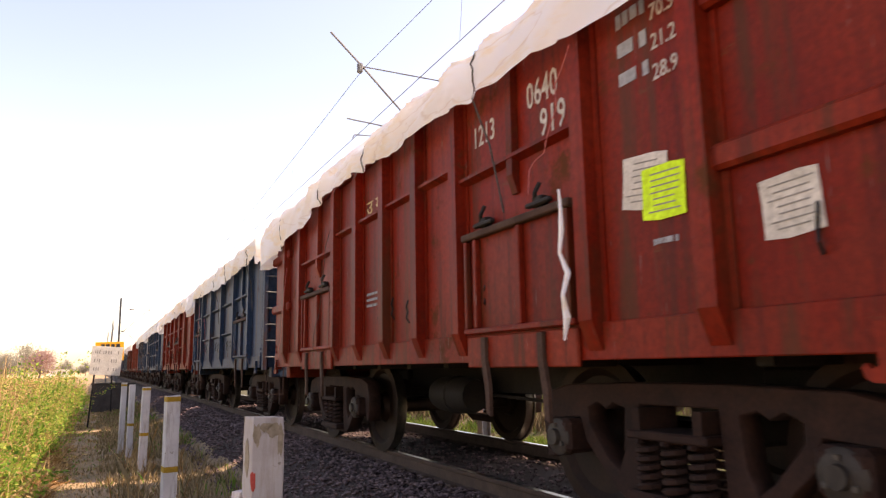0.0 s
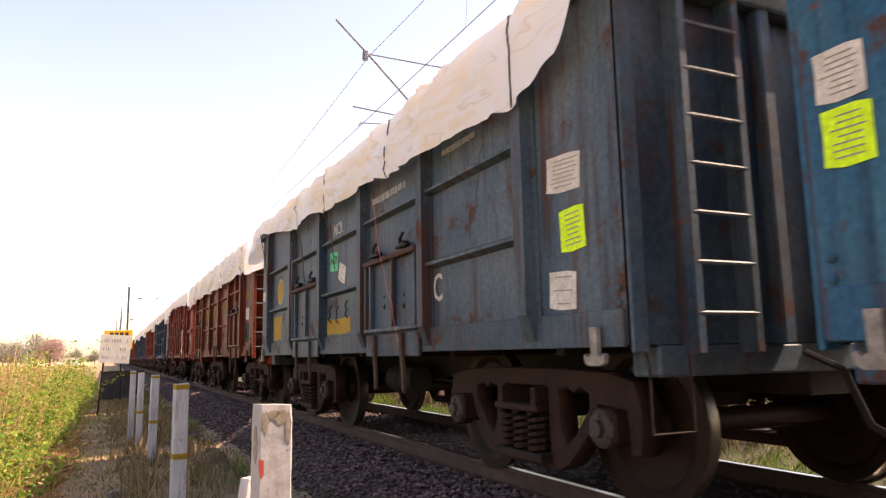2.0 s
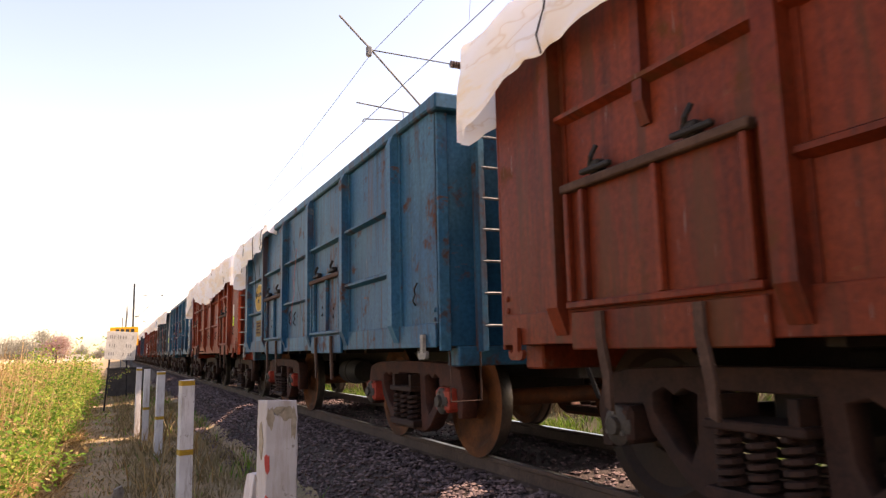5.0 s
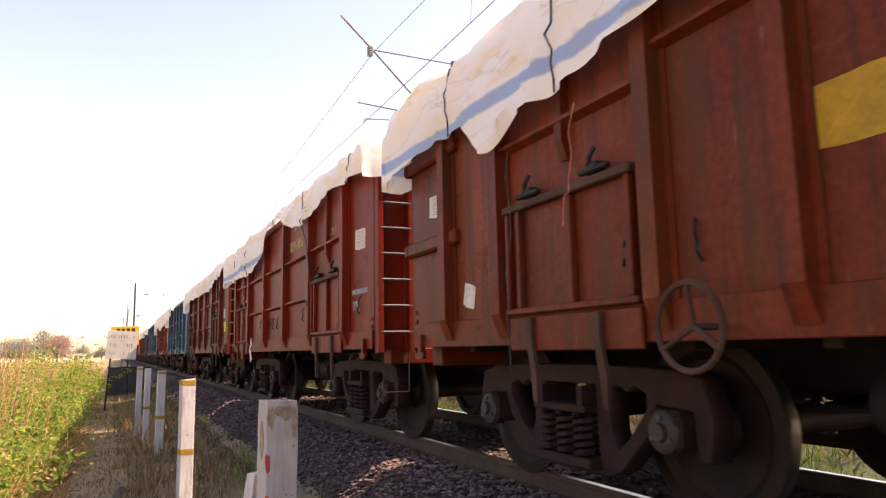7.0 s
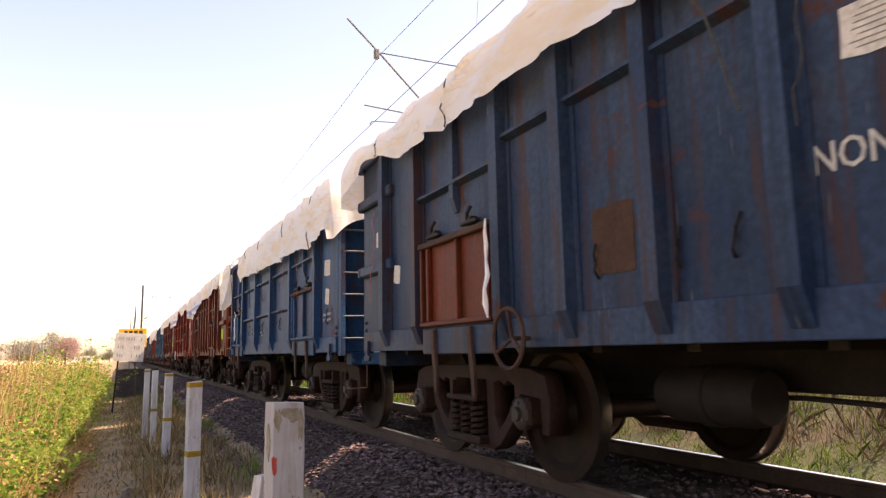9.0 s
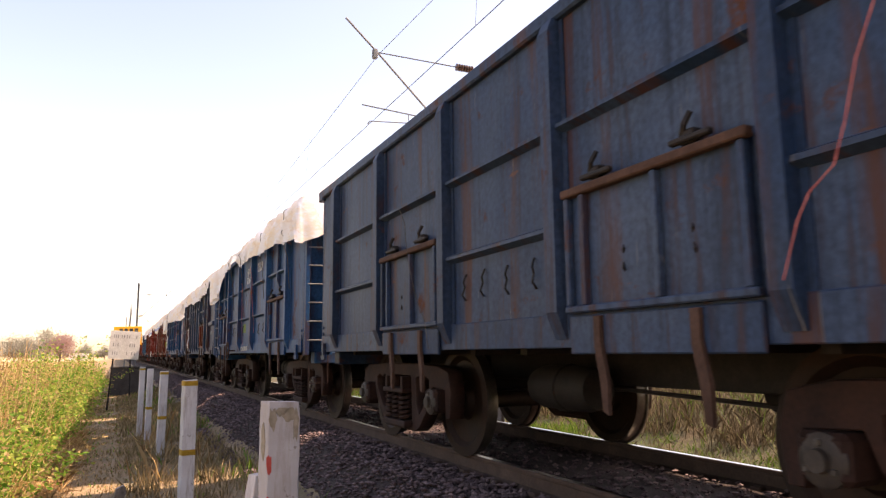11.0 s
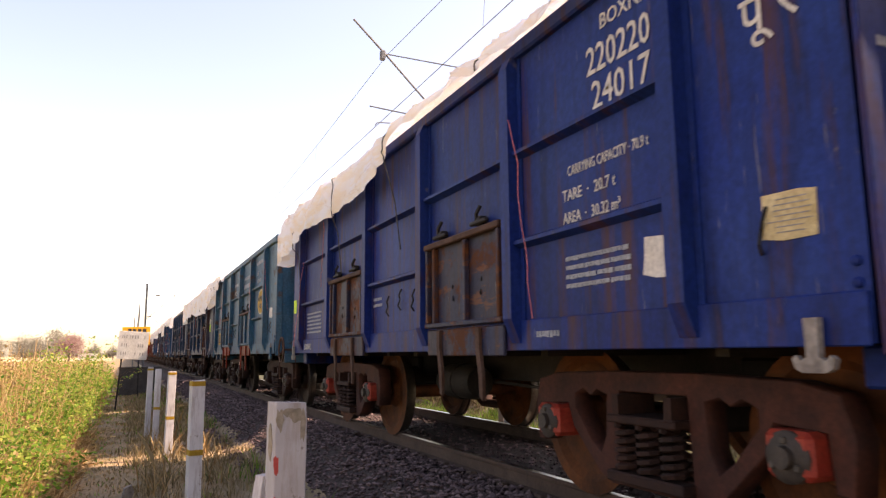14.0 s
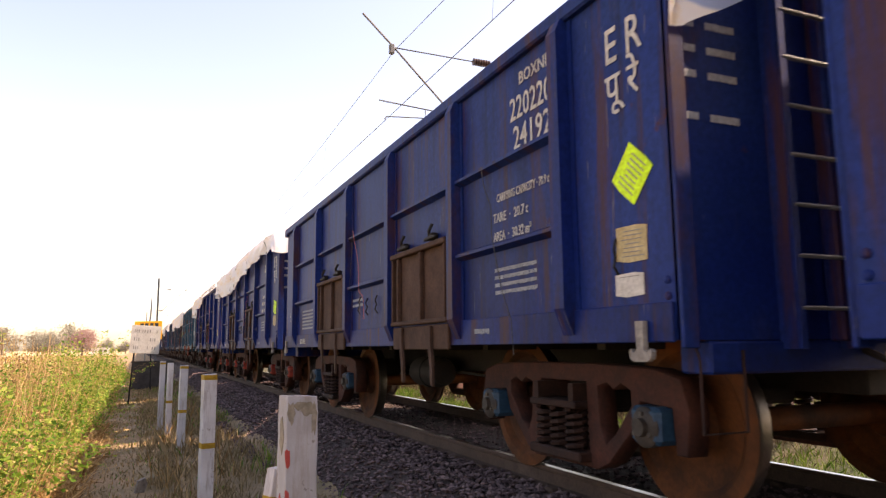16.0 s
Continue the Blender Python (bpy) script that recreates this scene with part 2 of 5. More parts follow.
def tarp_mat(name, stripe):
    m, n, l, b = mat(name, 0.6)
    v, vs = coords(n, l), coords(n, l, (1.0, 0.34, 1.5))
    for nd in n:
        if nd.type == "MAPPING" and nd.inputs["Scale"].default_value[1] < 0.5:
            nd.inputs["Rotation"].default_value = (0.6, 0, 0)
    # Shading of folds is put into the colour as slanting tan streaks.
    crease = ramp(n, l, noise_tex(n, l, vs, 2.3, 6, 0.62), ((0.50, K), (0.58, (0.8, 0.8, 0.8)), (0.68, K)))
    col = mix(n, l, crease, (0.97, 0.96, 0.97), (0.95, 0.82, 0.64))
    col = mix(n, l, ramp(n, l, noise_tex(n, l, v, 0.8, 3), ((0.48, K), (0.75, (0.75, 0.75, 0.75)))), col, (0.95, 0.85, 0.72))
    # Thin tan lines paint the shade along sharp folds.
    line = ramp(n, l, noise_tex(n, l, coords(n, l, (1.0, 0.45, 2.0)), 1.6, 3, 0.5), ((0.49, K), (0.50, (0.35, 0.35, 0.35)), (0.51, K)))
    col = mix(n, l, line, col, (0.66, 0.48, 0.34))
    if stripe:
        tc, sp, md = n.new("ShaderNodeTexCoord"), n.new("ShaderNodeSeparateXYZ"), n.new("ShaderNodeMath")
        l.new(tc.outputs["Object"], sp.inputs[0])
        md.operation = "PINGPONG"
        md.inputs[1].default_value = 1.0
        l.new(sp.outputs["Z"], md.inputs[0])
        band = ramp(n, l, md.outputs[0], ((0.58, K), (0.60, W), (0.68, W), (0.70, K)))
        col = mix(n, l, band, col, (0.36, 0.50, 0.78))
    l.new(col, b.inputs["Base Color"])
    bump(n, l, b, noise_tex(n, l, vs, 2.2, 4, 0.5), 0.45, 0.05)
    tr, ad = n.new("ShaderNodeBsdfTranslucent"), n.new("ShaderNodeMixShader")
    ad.inputs[0].default_value = 0.35
    l.new(col, tr.inputs[0])
    l.new(b.outputs[0], ad.inputs[1])
    l.new(tr.outputs[0], ad.inputs[2])
    l.new(ad.outputs[0], n["Material Output"].inputs[0])
    return m


TARP, TARPBLUE = tarp_mat("cream_tarpaulin", False), tarp_mat("striped_tarpaulin", True)


def ground_mat():
    """Dry field with patches of green, trodden earth on the path, greyer soil by the ballast."""
    m, n, l, b = mat("dry_ground", 0.95)
    v = coords(n, l, kind="Object", shift=False)
    tc, sp = n.new("ShaderNodeTexCoord"), n.new("ShaderNodeSeparateXYZ")
    l.new(tc.outputs["Object"], sp.inputs[0])
    field = mix(n, l, ramp(n, l, noise_tex(n, l, v, 0.05, 6), ((0.35, K), (0.7, W))), (0.50, 0.36, 0.19), (0.36, 0.27, 0.13))
    earth = mix(n, l, ramp(n, l, noise_tex(n, l, v, 1.4, 7), ((0.35, K), (0.7, W))), (0.31, 0.20, 0.105), (0.16, 0.125, 0.06))
    straw = ramp(n, l, noise_tex(n, l, v, 3.2, 8, 0.75), ((0.57, K), (0.70, (0.6, 0.6, 0.6))))
    earth = mix(n, l, straw, earth, (0.32, 0.21, 0.10))
    mr = n.new("ShaderNodeMapRange")
    mr.inputs[1].default_value, mr.inputs[2].default_value = -9.0, -4.0
    l.new(sp.outputs["X"], mr.inputs[0])
    col = mix(n, l, mr.outputs[0], field, earth)
    verge = mix(n, l, ramp(n, l, noise_tex(n, l, v, 1.0, 6), ((0.4, K), (0.65, W))), (0.085, 0.06, 0.03), (0.05, 0.065, 0.02))
    mv = n.new("ShaderNodeMapRange")
    mv.inputs[1].default_value, mv.inputs[2].default_value = 6.3, 7.0
    l.new(sp.outputs["X"], mv.inputs[0])
    col = mix(n, l, mv.outputs[0], col, verge)
    speck = ramp(n, l, noise_tex(n, l, v, 30, 3), ((0.3, (0.6, 0.6, 0.6)), (0.7, (1.25, 1.25, 1.25))))
    l.new(mix(n, l, 1.0, col, speck, "MULTIPLY"), b.inputs["Base Color"])
    bump(n, l, b, noise_tex(n, l, v, 14, 6), 0.8, 0.04)
    return m


GROUND = ground_mat()
BED = plain("ballast_bed", (0.035, 0.024, 0.021), (0.078, 0.055, 0.048), 9.0, 0.95, strength=1.0, dist=0.03, fine=28.0)


# ---- mesh helpers ----
class Shape:
    """Collects pieces of one mesh."""

    def __init__(self):
        self.v, self.f = [], []

    def add(self, vs, fs):
        o = len(self.v)
        self.v += [tuple(p) for p in vs]
        self.f += [tuple(i + o for i in q) for q in fs]
        return self

    def box(self, x0, x1, y0, y1, z0, z1, c=0.0):
        """A box, with its edges chamfered by c."""
        if c <= 0:
            vs = [(x, y, z) for x in (x0, x1) for y in (y0, y1) for z in (z0, z1)]
            return self.add(vs, ((0, 1, 3, 2), (4, 6, 7, 5), (0, 4, 5, 1), (2, 3, 7, 6), (0, 2, 6, 4), (1, 5, 7, 3)))
        lo, hi = (x0, y0, z0), (x1, y1, z1)
        ids, vs = {}, []
        for s in [(a, b, d) for a in (0, 1) for b in (0, 1) for d in (0, 1)]:
            for ax in range(3):
                p = []
                for i in range(3):
                    e = hi[i] if s[i] else lo[i]
                    p.append(e if i == ax else e + (-c if s[i] else c))
                ids[s, ax] = len(vs)
                vs.append(p)
        fs = []
        for ax in range(3):
            a, b = [i for i in range(3) if i != ax]
            for side in (0, 1):
                q = []
                for u, w in ((0, 0), (1, 0), (1, 1), (0, 1)):
                    s = [0, 0, 0]
                    s[ax], s[a], s[b] = side, u, w
                    q.append(ids[tuple(s), ax])
                fs.append(q)
            for u, w in ((0, 0), (1, 0), (1, 1), (0, 1)):
                s0, s1 = [0, 0, 0], [0, 0, 0]
                s0[a], s0[b], s1[a], s1[b], s1[ax] = u, w, u, w, 1
                s0, s1 = tuple(s0), tuple(s1)
                fs.append([ids[s0, a], ids[s1, a], ids[s1, b], ids[s0, b]])
        for s in {k[0] for k in ids}:
            fs.append([ids[s, 0], ids[s, 1], ids[s, 2]])
        return self.add(vs, fs)

    def prism(self, pts, axis, a, b):
        """A flat outline pushed from a to b along axis (0 x, 1 y, 2 z); the outline runs over the other two."""
        n = len(pts)
        put = lambda p, h: ((h, *p), (p[0], h, p[1]), (*p, h))[axis]
        vs = [put(p, a) for p in pts] + [put(p, b) for p in pts]
        fs = [tuple(range(n))[::-1], tuple(range(n, 2 * n))] + [(i, (i + 1) % n, n + (i + 1) % n, n + i) for i in range(n)]
        return self.add(vs, fs)

    def tube(self, path, r, k=6, ends=True):
        """A round bar along a path; r is one radius or one for each point."""
        path = [Vector(p) for p in path]
        rs = r if isinstance(r, (list, tuple)) else [r] * len(path)
        vs, fs = [], []
        for i, p in enumerate(path):
            d = (path[min(i + 1, len(path) - 1)] - path[max(i - 1, 0)]).normalized()
            s = d.orthogonal().normalized() if i == 0 else (s - d * s.dot(d)).normalized()
            w = d.cross(s)
            vs += [p + (s * math.cos(6.28319 * j / k) + w * math.sin(6.28319 * j / k)) * rs[i] for j in range(k)]
        for i in range(len(path) - 1):
            for j in range(k):
                fs.append((i * k + j, i * k + (j + 1) % k, (i + 1) * k + (j + 1) % k, (i + 1) * k + j))
        if ends:
            fs += [tuple(range(k))[::-1], tuple(range((len(path) - 1) * k, len(path) * k))]
        return self.add(vs, fs)

    def lathe(self, prof, axis, centre, k=32):
        """A profile of (along, radius) turned about an axis through centre."""
        vs, fs = [], []
        for a, r in prof:
            for j in range(k):
                c, s = r * math.cos(6.28319 * j / k), r * math.sin(6.28319 * j / k)
                vs.append(Vector(centre) + Vector(((a, c, s), (s, a, c), (c, s, a))[axis]))
        for i in range(len(prof) - 1):
            for j in range(k):
                fs.append((i * k + j, i * k + (j + 1) % k, (i + 1) * k + (j + 1) % k, (i + 1) * k + j))
        fs += [tuple(range(k))[::-1], tuple(range((len(prof) - 1) * k, len(prof) * k))]
        return self.add(vs, fs)

    def mesh(self, name, material, smooth=False):
        me = bpy.data.meshes.new(name)
        me.from_pydata(self.v, [], self.f)
        if smooth:
            me.polygons.foreach_set("use_smooth", [True] * len(me.polygons))
        for x in material if isinstance(material, (list, tuple)) else [material]:
            me.materials.append(x)
        me.update()
        bm = bmesh.new()
        bm.from_mesh(me)
        bmesh.ops.recalc_face_normals(bm, faces=bm.faces)
        bm.to_mesh(me)
        bm.free()
        if smooth:
            me.set_sharp_from_angle(angle=radians(35))
        return me


def part(name, me, parent, label="", at=None):
    ob = new(name, me)
    if at is not None:
        ob.matrix_basis = at
    if parent is not None:
        ob.parent = parent
    if label:
        ob["label"] = label
    return ob


def flat_text(text, size, material, align="LEFT", squeeze=1.0):
    """Painted lettering as a thin mesh, reading along -y on the wagon's side."""
    cu = bpy.data.curves.new("lettering", "FONT")
    cu.body, cu.size, cu.align_x, cu.extrude, cu.resolution_u = text, size, align, 0.0015, 2
    cu.offset = 0.006 * size
    ob = bpy.data.objects.new("lettering", cu)
    me = bpy.data.meshes.new_from_object(ob)
    bpy.data.objects.remove(ob)
    bpy.data.curves.remove(cu)
    me.transform(Matrix(((0, 0, -1, 0), (-squeeze, 0, 0, 0), (0, 1, 0, 0), (0, 0, 0, 1))))
    me.materials.clear()
    me.materials.append(material)
    return me


def filled(outlines, depth, material, name):
    """A plate in the y-z plane with holes, depth thick along x, from closed outlines."""
    cu = bpy.data.curves.new(name, "CURVE")
    cu.dimensions, cu.fill_mode, cu.extrude, cu.bevel_depth, cu.bevel_resolution = "2D", "BOTH", depth / 2 - 0.008, 0.008, 0
    for pts in outlines:
        sp = cu.splines.new("POLY")
        sp.points.add(len(pts) - 1)
        for q, (y, z) in zip(sp.points, pts):
            q.co = (y, z, 0, 1)
        sp.use_cyclic_u = True
    ob = bpy.data.objects.new(name, cu)
    me = bpy.data.meshes.new_from_object(ob)
    bpy.data.objects.remove(ob)
    me.transform(Matrix(((0, 0, 1, 0), (1, 0, 0, 0), (0, 1, 0, 0), (0, 0, 0, 1))))
    me.materials.clear()
    me.materials.append(material)
    return me


# ---- the large structure: ground, ballast, track ----
XC = 4.03            # middle of the track
GAUGE = 0.873        # from the middle to the middle of a rail head


def ground_z(x, y):
    """Height of the ground: a field on one side, a low bank on the other, the track's formation between."""
    pts = ((-9, -0.80), (-1.2, -0.74), (-0.3, -0.70), (1.0, -0.70), (1.9, -0.62), (2.45, -0.30), (5.6, -0.30), (6.5, -0.62),
           (7.6, -0.55), (9.6, 0.15), (12, 0.35), (30, -0.2))
    z = pts[0][1] if x <= pts[0][0] else pts[-1][1]
    for (a, za), (b, zb) in zip(pts, pts[1:]):
        if a <= x <= b:
            z = za + (zb - za) * (x - a) / (b - a)
    if abs(x) < 40 and abs(y) < 90:
        z += 0.035 * noise.noise((x * 0.9, y * 0.9, 0)) + 0.012 * noise.noise((x * 4, y * 4, 3))
    return z


def sheet(name, xs, ys, zf, material):
    vs = [(x, y, zf(x, y)) for y in ys for x in xs]
    n = len(xs)
    fs = [(j * n + i, j * n + i + 1, (j + 1) * n + i + 1, (j + 1) * n + i) for j in range(len(ys) - 1) for i in range(n - 1)]
    return new(name, Shape().add(vs, fs).mesh(name, material, True))


gx = [-3000, -1200, -500, -200, -90, -40, -20, -12] + [-9 + 0.3 * i for i in range(70)] + [12.6, 14, 18, 26, 40, 90, 300, 1000, 3000]
gy = [-400, -120, -40, -15] + [-8 + 0.4 * i for i in range(130)] + [45, 48, 52, 58, 66, 76, 90, 120, 180, 300, 600, 1200, 2400, 4200]
ground = tagged(sheet("ground", gx, gy, ground_z, GROUND), "dry field and trodden earth path beside the railway", "ground", kind="structure")

bed_pts = ((1.75, -0.72), (2.0, -0.56), (2.45, -0.20), (2.7, -0.165), (5.35, -0.165), (5.6, -0.22), (6.3, -0.66))


def bed_z(x, y):
    for (a, za), (b, zb) in zip(bed_pts, bed_pts[1:]):
        if a <= x <= b:
            break
    return za + (zb - za) * (x - a) / (b - a) + 0.02 * noise.noise((x * 5, y * 5, 7)) * (0 if x < 1.8 or x > 6.2 else 1)


bx = [1.75 + 0.13 * i for i in range(36)]
by = [-40, -20, -8] + [-4 + 0.25 * i for i in range(180)] + [44, 60, 90, 150, 300, 700, 1500]
ballast_bed = tagged(sheet("ballast_bed", bx, by, bed_z, BED), "crushed stone ballast bed under the track", "ballast", kind="structure")


def rail_mesh():
    prof = [(-0.075, -0.172), (0.075, -0.172), (0.075, -0.160), (0.012, -0.138), (0.010, -0.045), (0.035, -0.034), (0.036, -0.008),
            (0.028, 0.0), (-0.028, 0.0), (-0.036, -0.008), (-0.035, -0.034), (-0.010, -0.045), (-0.012, -0.138), (-0.075, -0.160)]
    me = Shape().prism(prof, 1, -60.0, 900.0).mesh("rail", [RAILSIDE, TREAD])
    for p in me.polygons:
        if p.normal.z > 0.9 and p.center.z > -0.003:
            p.material_index = 1
    return me


track = tagged(new("railway_track"), "broad gauge track with worn steel rails on concrete sleepers", "railway track", kind="structure")
rm = rail_mesh()
for s in (-1, 1):
    part("rail", rm, track, "rusty rail with a polished head", pose(XC + s * GAUGE, 0, 0))


def scatter_stones():
    rng = random.Random(5)
    sh = Shape()
    ico = [(0, 0, 1), (0.89, 0, 0.45), (0.28, 0.85, 0.45), (-0.72, 0.53, 0.45), (-0.72, -0.53, 0.45), (0.28, -0.85, 0.45), (0.1, 0.1, -0.6)]
    fc = ((0, 1, 2), (0, 2, 3), (0, 3, 4), (0, 4, 5), (0, 5, 1), (6, 2, 1), (6, 3, 2), (6, 4, 3), (6, 5, 4), (6, 1, 5))
    for i in range(33000):
        y = 3.0 + 42 * rng.random() ** 2.0
        x = rng.uniform(1.55, 6.4) if rng.random() < 0.45 else rng.uniform(1.6, 3.1)
        if i > 26000:
            x, y = rng.uniform(5.15, 6.8), 3.0 + 22 * rng.random()
        if abs(x - XC + GAUGE) < 0.05 or abs(x - XC - GAUGE) < 0.05:
            continue
        r = rng.uniform(0.016, 0.036) * (1.0 if y < 14 else 1.35)
        z = (bed_z(x, y) if 1.8 < x < 6.2 else ground_z(x, y)) + r * 0.25
        a, b = rng.uniform(0, 6.28), rng.uniform(0.6, 1.3)
        ca, sa = math.cos(a), math.sin(a)
        vs = []
        for px, py, pz in ico:
            px, py, pz = px * rng.uniform(0.75, 1.2) * b, py * rng.uniform(0.75, 1.2), pz * rng.uniform(0.6, 1.0)
            vs.append((x + r * (px * ca - py * sa), y + r * (px * sa + py * ca), z + r * pz))
        sh.add(vs, fc)
    me = bpy.data.meshes.new("ballast_stones")
    me.from_pydata(sh.v, [], sh.f)
    me.materials.append(STONE)
    return tagged(new("ballast_stones", me), "loose grey-purple crushed ballast stones", "ballast", kind="stuff")


scatter_stones()


# ---- overhead line ----
def overhead_mast(y, side, top, name_label):
    """A mast beside the track with a bracket tube, stay tube with insulator, registration tube and steady arm over the track."""
    mast = tagged(new("overhead_mast"), name_label, "mast", "overhead line masts")
    mast.location = (XC, y, 0)
    s = side
    xm = 2.62 * s
    part("column", Shape().box(xm - 0.075, xm + 0.075, -0.012, 0.012, -0.75, top).box(xm - 0.09, xm - 0.075, -0.1, 0.1, -0.75, top)
         .box(xm + 0.075, xm + 0.09, -0.1, 0.1, -0.75, top).mesh("column", GALV), mast)
    part("footing", Shape().box(xm - 0.3, xm + 0.3, -0.3, 0.3, -0.9, -0.45, 0.03).mesh("footing", CONCRETE), mast)
    part("bracket_tube", Shape().tube([(xm - 0.1 * s, 0, 4.35), (0.19 * s, 0, 6.62), (-0.46 * s, 0, 7.22)], 0.021, 8).mesh("bracket_tube", GALV, True), mast)
    part("stay_tube", Shape().tube([(xm - 0.60 * s, 0, 6.62), (0.19 * s, 0, 6.64)], 0.013, 6).mesh("stay_tube", GALV, True), mast)
    for za, zb, x0, x1 in ((6.62, 6.62, 2.55, 2.25), (4.62, 4.87, 2.5, 2.4)):
        pr = []
        for i in range(7):
            pr += [(i * 0.055, 0.03), (i * 0.055 + 0.012, 0.075), (i * 0.055 + 0.03, 0.075), (i * 0.055 + 0.042, 0.03)]
        part("insulator", Shape().lathe(pr, 0, (0, 0, 0), 14).mesh("insulator", CERAMIC, True), mast, "ribbed brown insulator",
             pose((x0 - (0.72 if za > 6 else 0.2)) * s - (0.0 if za > 6 else 0.19), 0, za))
    part("registration_tube", Shape().tube([(-0.13 * s, 0, 5.56), (xm - 0.1 * s, 0, 5.38)], 0.014, 6).mesh("registration_tube", GALV, True), mast)
    part("steady_arm", Shape().tube([(-0.02 * s, 0, 5.20), (0.02 * s, 0, 5.26), (0.80 * s, 0, 5.32), (0.80 * s, 0, 5.5)], 0.013, 6).mesh("steady_arm", GALV, True), mast)
    part("clamp", Shape().box(0.12 * s - 0.05, 0.12 * s + 0.05, -0.05, 0.05, 6.5, 6.7, 0.02).mesh("clamp", GALV), mast)
    return mast


MASTS = ((-40.0, 1), (12.05, 1), (72.0, -1), (128.0, 1), (184.0, 1), (240.0, 1))
for my, ms in MASTS:
    overhead_mast(my, ms, 7.7 if ms < 0 else 6.72, "galvanised steel overhead line mast with cantilever beside the track")


def catenary():
    w = tagged(new("overhead_wires"), "contact wire, sagging catenary and thin droppers above the track", "overhead wire")
    cat, drops = [], []
    ys = [m[0] for m in MASTS]
    for a, b in zip(ys, ys[1:]):
        for i in range(12):
            f = i / 12
            cat.append((XC + 0.19, a + (b - a) * f, 6.60 - 0.8 * 4 * f * (1 - f) * min(1, (b - a) / 56)))
        for i in range(6):
            f = (i + 0.5) / 6
            drops.append((a + (b - a) * f, 6.60 - 0.8 * 4 * f * (1 - f)))
    cat.append((XC + 0.19, ys[-1], 6.6))
    part("catenary_wire", Shape().tube(cat, 0.0055, 5).mesh("catenary_wire", WIRE), w)
    part("contact_wire", Shape().tube([(XC + 0.01, ys[0], 5.20), (XC + 0.01, ys[-1], 5.20)], 0.0065, 5).mesh("contact_wire", WIRE), w)
    dm = {}
    for y, z in drops:
        part("dropper", Shape().tube([(XC + 0.01, y, 5.2), (XC + 0.1, y, z)], 0.003, 4).mesh("dropper", WIRE), w)


catenary()


# ---- wagons ----
SPEED, START = 11.52, 11.04
HALF = 1.62
STAKES = (0.90, 2.50, 4.10, 5.70, 7.30, 8.90)
CACHE = {}


def cached(key, make):
    if key not in CACHE:
        CACHE[key] = make()
    return CACHE[key]


def flip(me):
    """The same mesh turned half round the upright axis."""
    m2 = me.copy()
    m2.transform(pose(0, 0, 0, 0, 0, 180))
    return m2


def side_frame_mesh(cast):
    """Cast side frame of a three-piece bogie: two heart-shaped openings, a window for the springs, pedestal jaws."""
    out = [(-1.28, 0.60), (-1.22, 0.78), (-1.00, 0.83), (-0.4, 0.85), (0.4, 0.85), (1.00, 0.83), (1.22, 0.78), (1.28, 0.60), (1.25, 0.36),
           (1.17, 0.36), (1.15, 0.62), (0.86, 0.64), (0.80, 0.48), (0.52, 0.22), (0.40, 0.17), (-0.40, 0.17), (-0.52, 0.22),
           (-0.80, 0.48), (-0.86, 0.64), (-1.15, 0.62), (-1.17, 0.36), (-1.25, 0.36)]
    heart = [(0.42, 0.71), (0.53, 0.74), (0.60, 0.70), (0.68, 0.74), (0.78, 0.70), (0.78, 0.60), (0.60, 0.40), (0.50, 0.33), (0.44, 0.45)]
    mid = [(-0.30, 0.74), (0.30, 0.74), (0.32, 0.26), (-0.32, 0.26)]
    return filled([out, heart, [(-y, z) for y, z in heart][::-1], mid], 0.15, cast, "side_frame")


def spring_mesh():
    sh = Shape()
    pts = [(0.062 * math.cos(i * 0.7854), 0.062 * math.sin(i * 0.7854), 0.27 + 0.27 * i / 44) for i in range(45)]
    return sh.tube(pts, 0.019, 5).mesh("spring", BOGIE, True)


def wheelset_mesh(face=None):
    sh = Shape()
    for s in (-1, 1):
        c = GAUGE * s
        pr = [(-0.08, 0.10), (-0.08, 0.16), (-0.02, 0.19), (-0.015, 0.38), (-0.06, 0.42), (-0.065, 0.495), (-0.055, 0.50), (0.035, 0.505),
              (0.045, 0.53), (0.065, 0.528), (0.07, 0.44), (0.03, 0.39), (0.02, 0.19), (0.09, 0.15), (0.09, 0.09)]
        sh.lathe([(a * s, r) for a, r in pr], 0, (c, 0, 0), 40)
    sh.lathe([(-1.18, 0.07), (-0.8, 0.08), (0.8, 0.08), (1.18, 0.07)], 0, (0, 0, 0), 14)
    me = sh.mesh("wheelset", [face or WHEEL, WTREAD], True)
    for p in me.polygons:
        r = math.hypot(p.center.y, p.center.z)
        if 0.488 < r < 0.535:
            p.material_index = 1
    return me


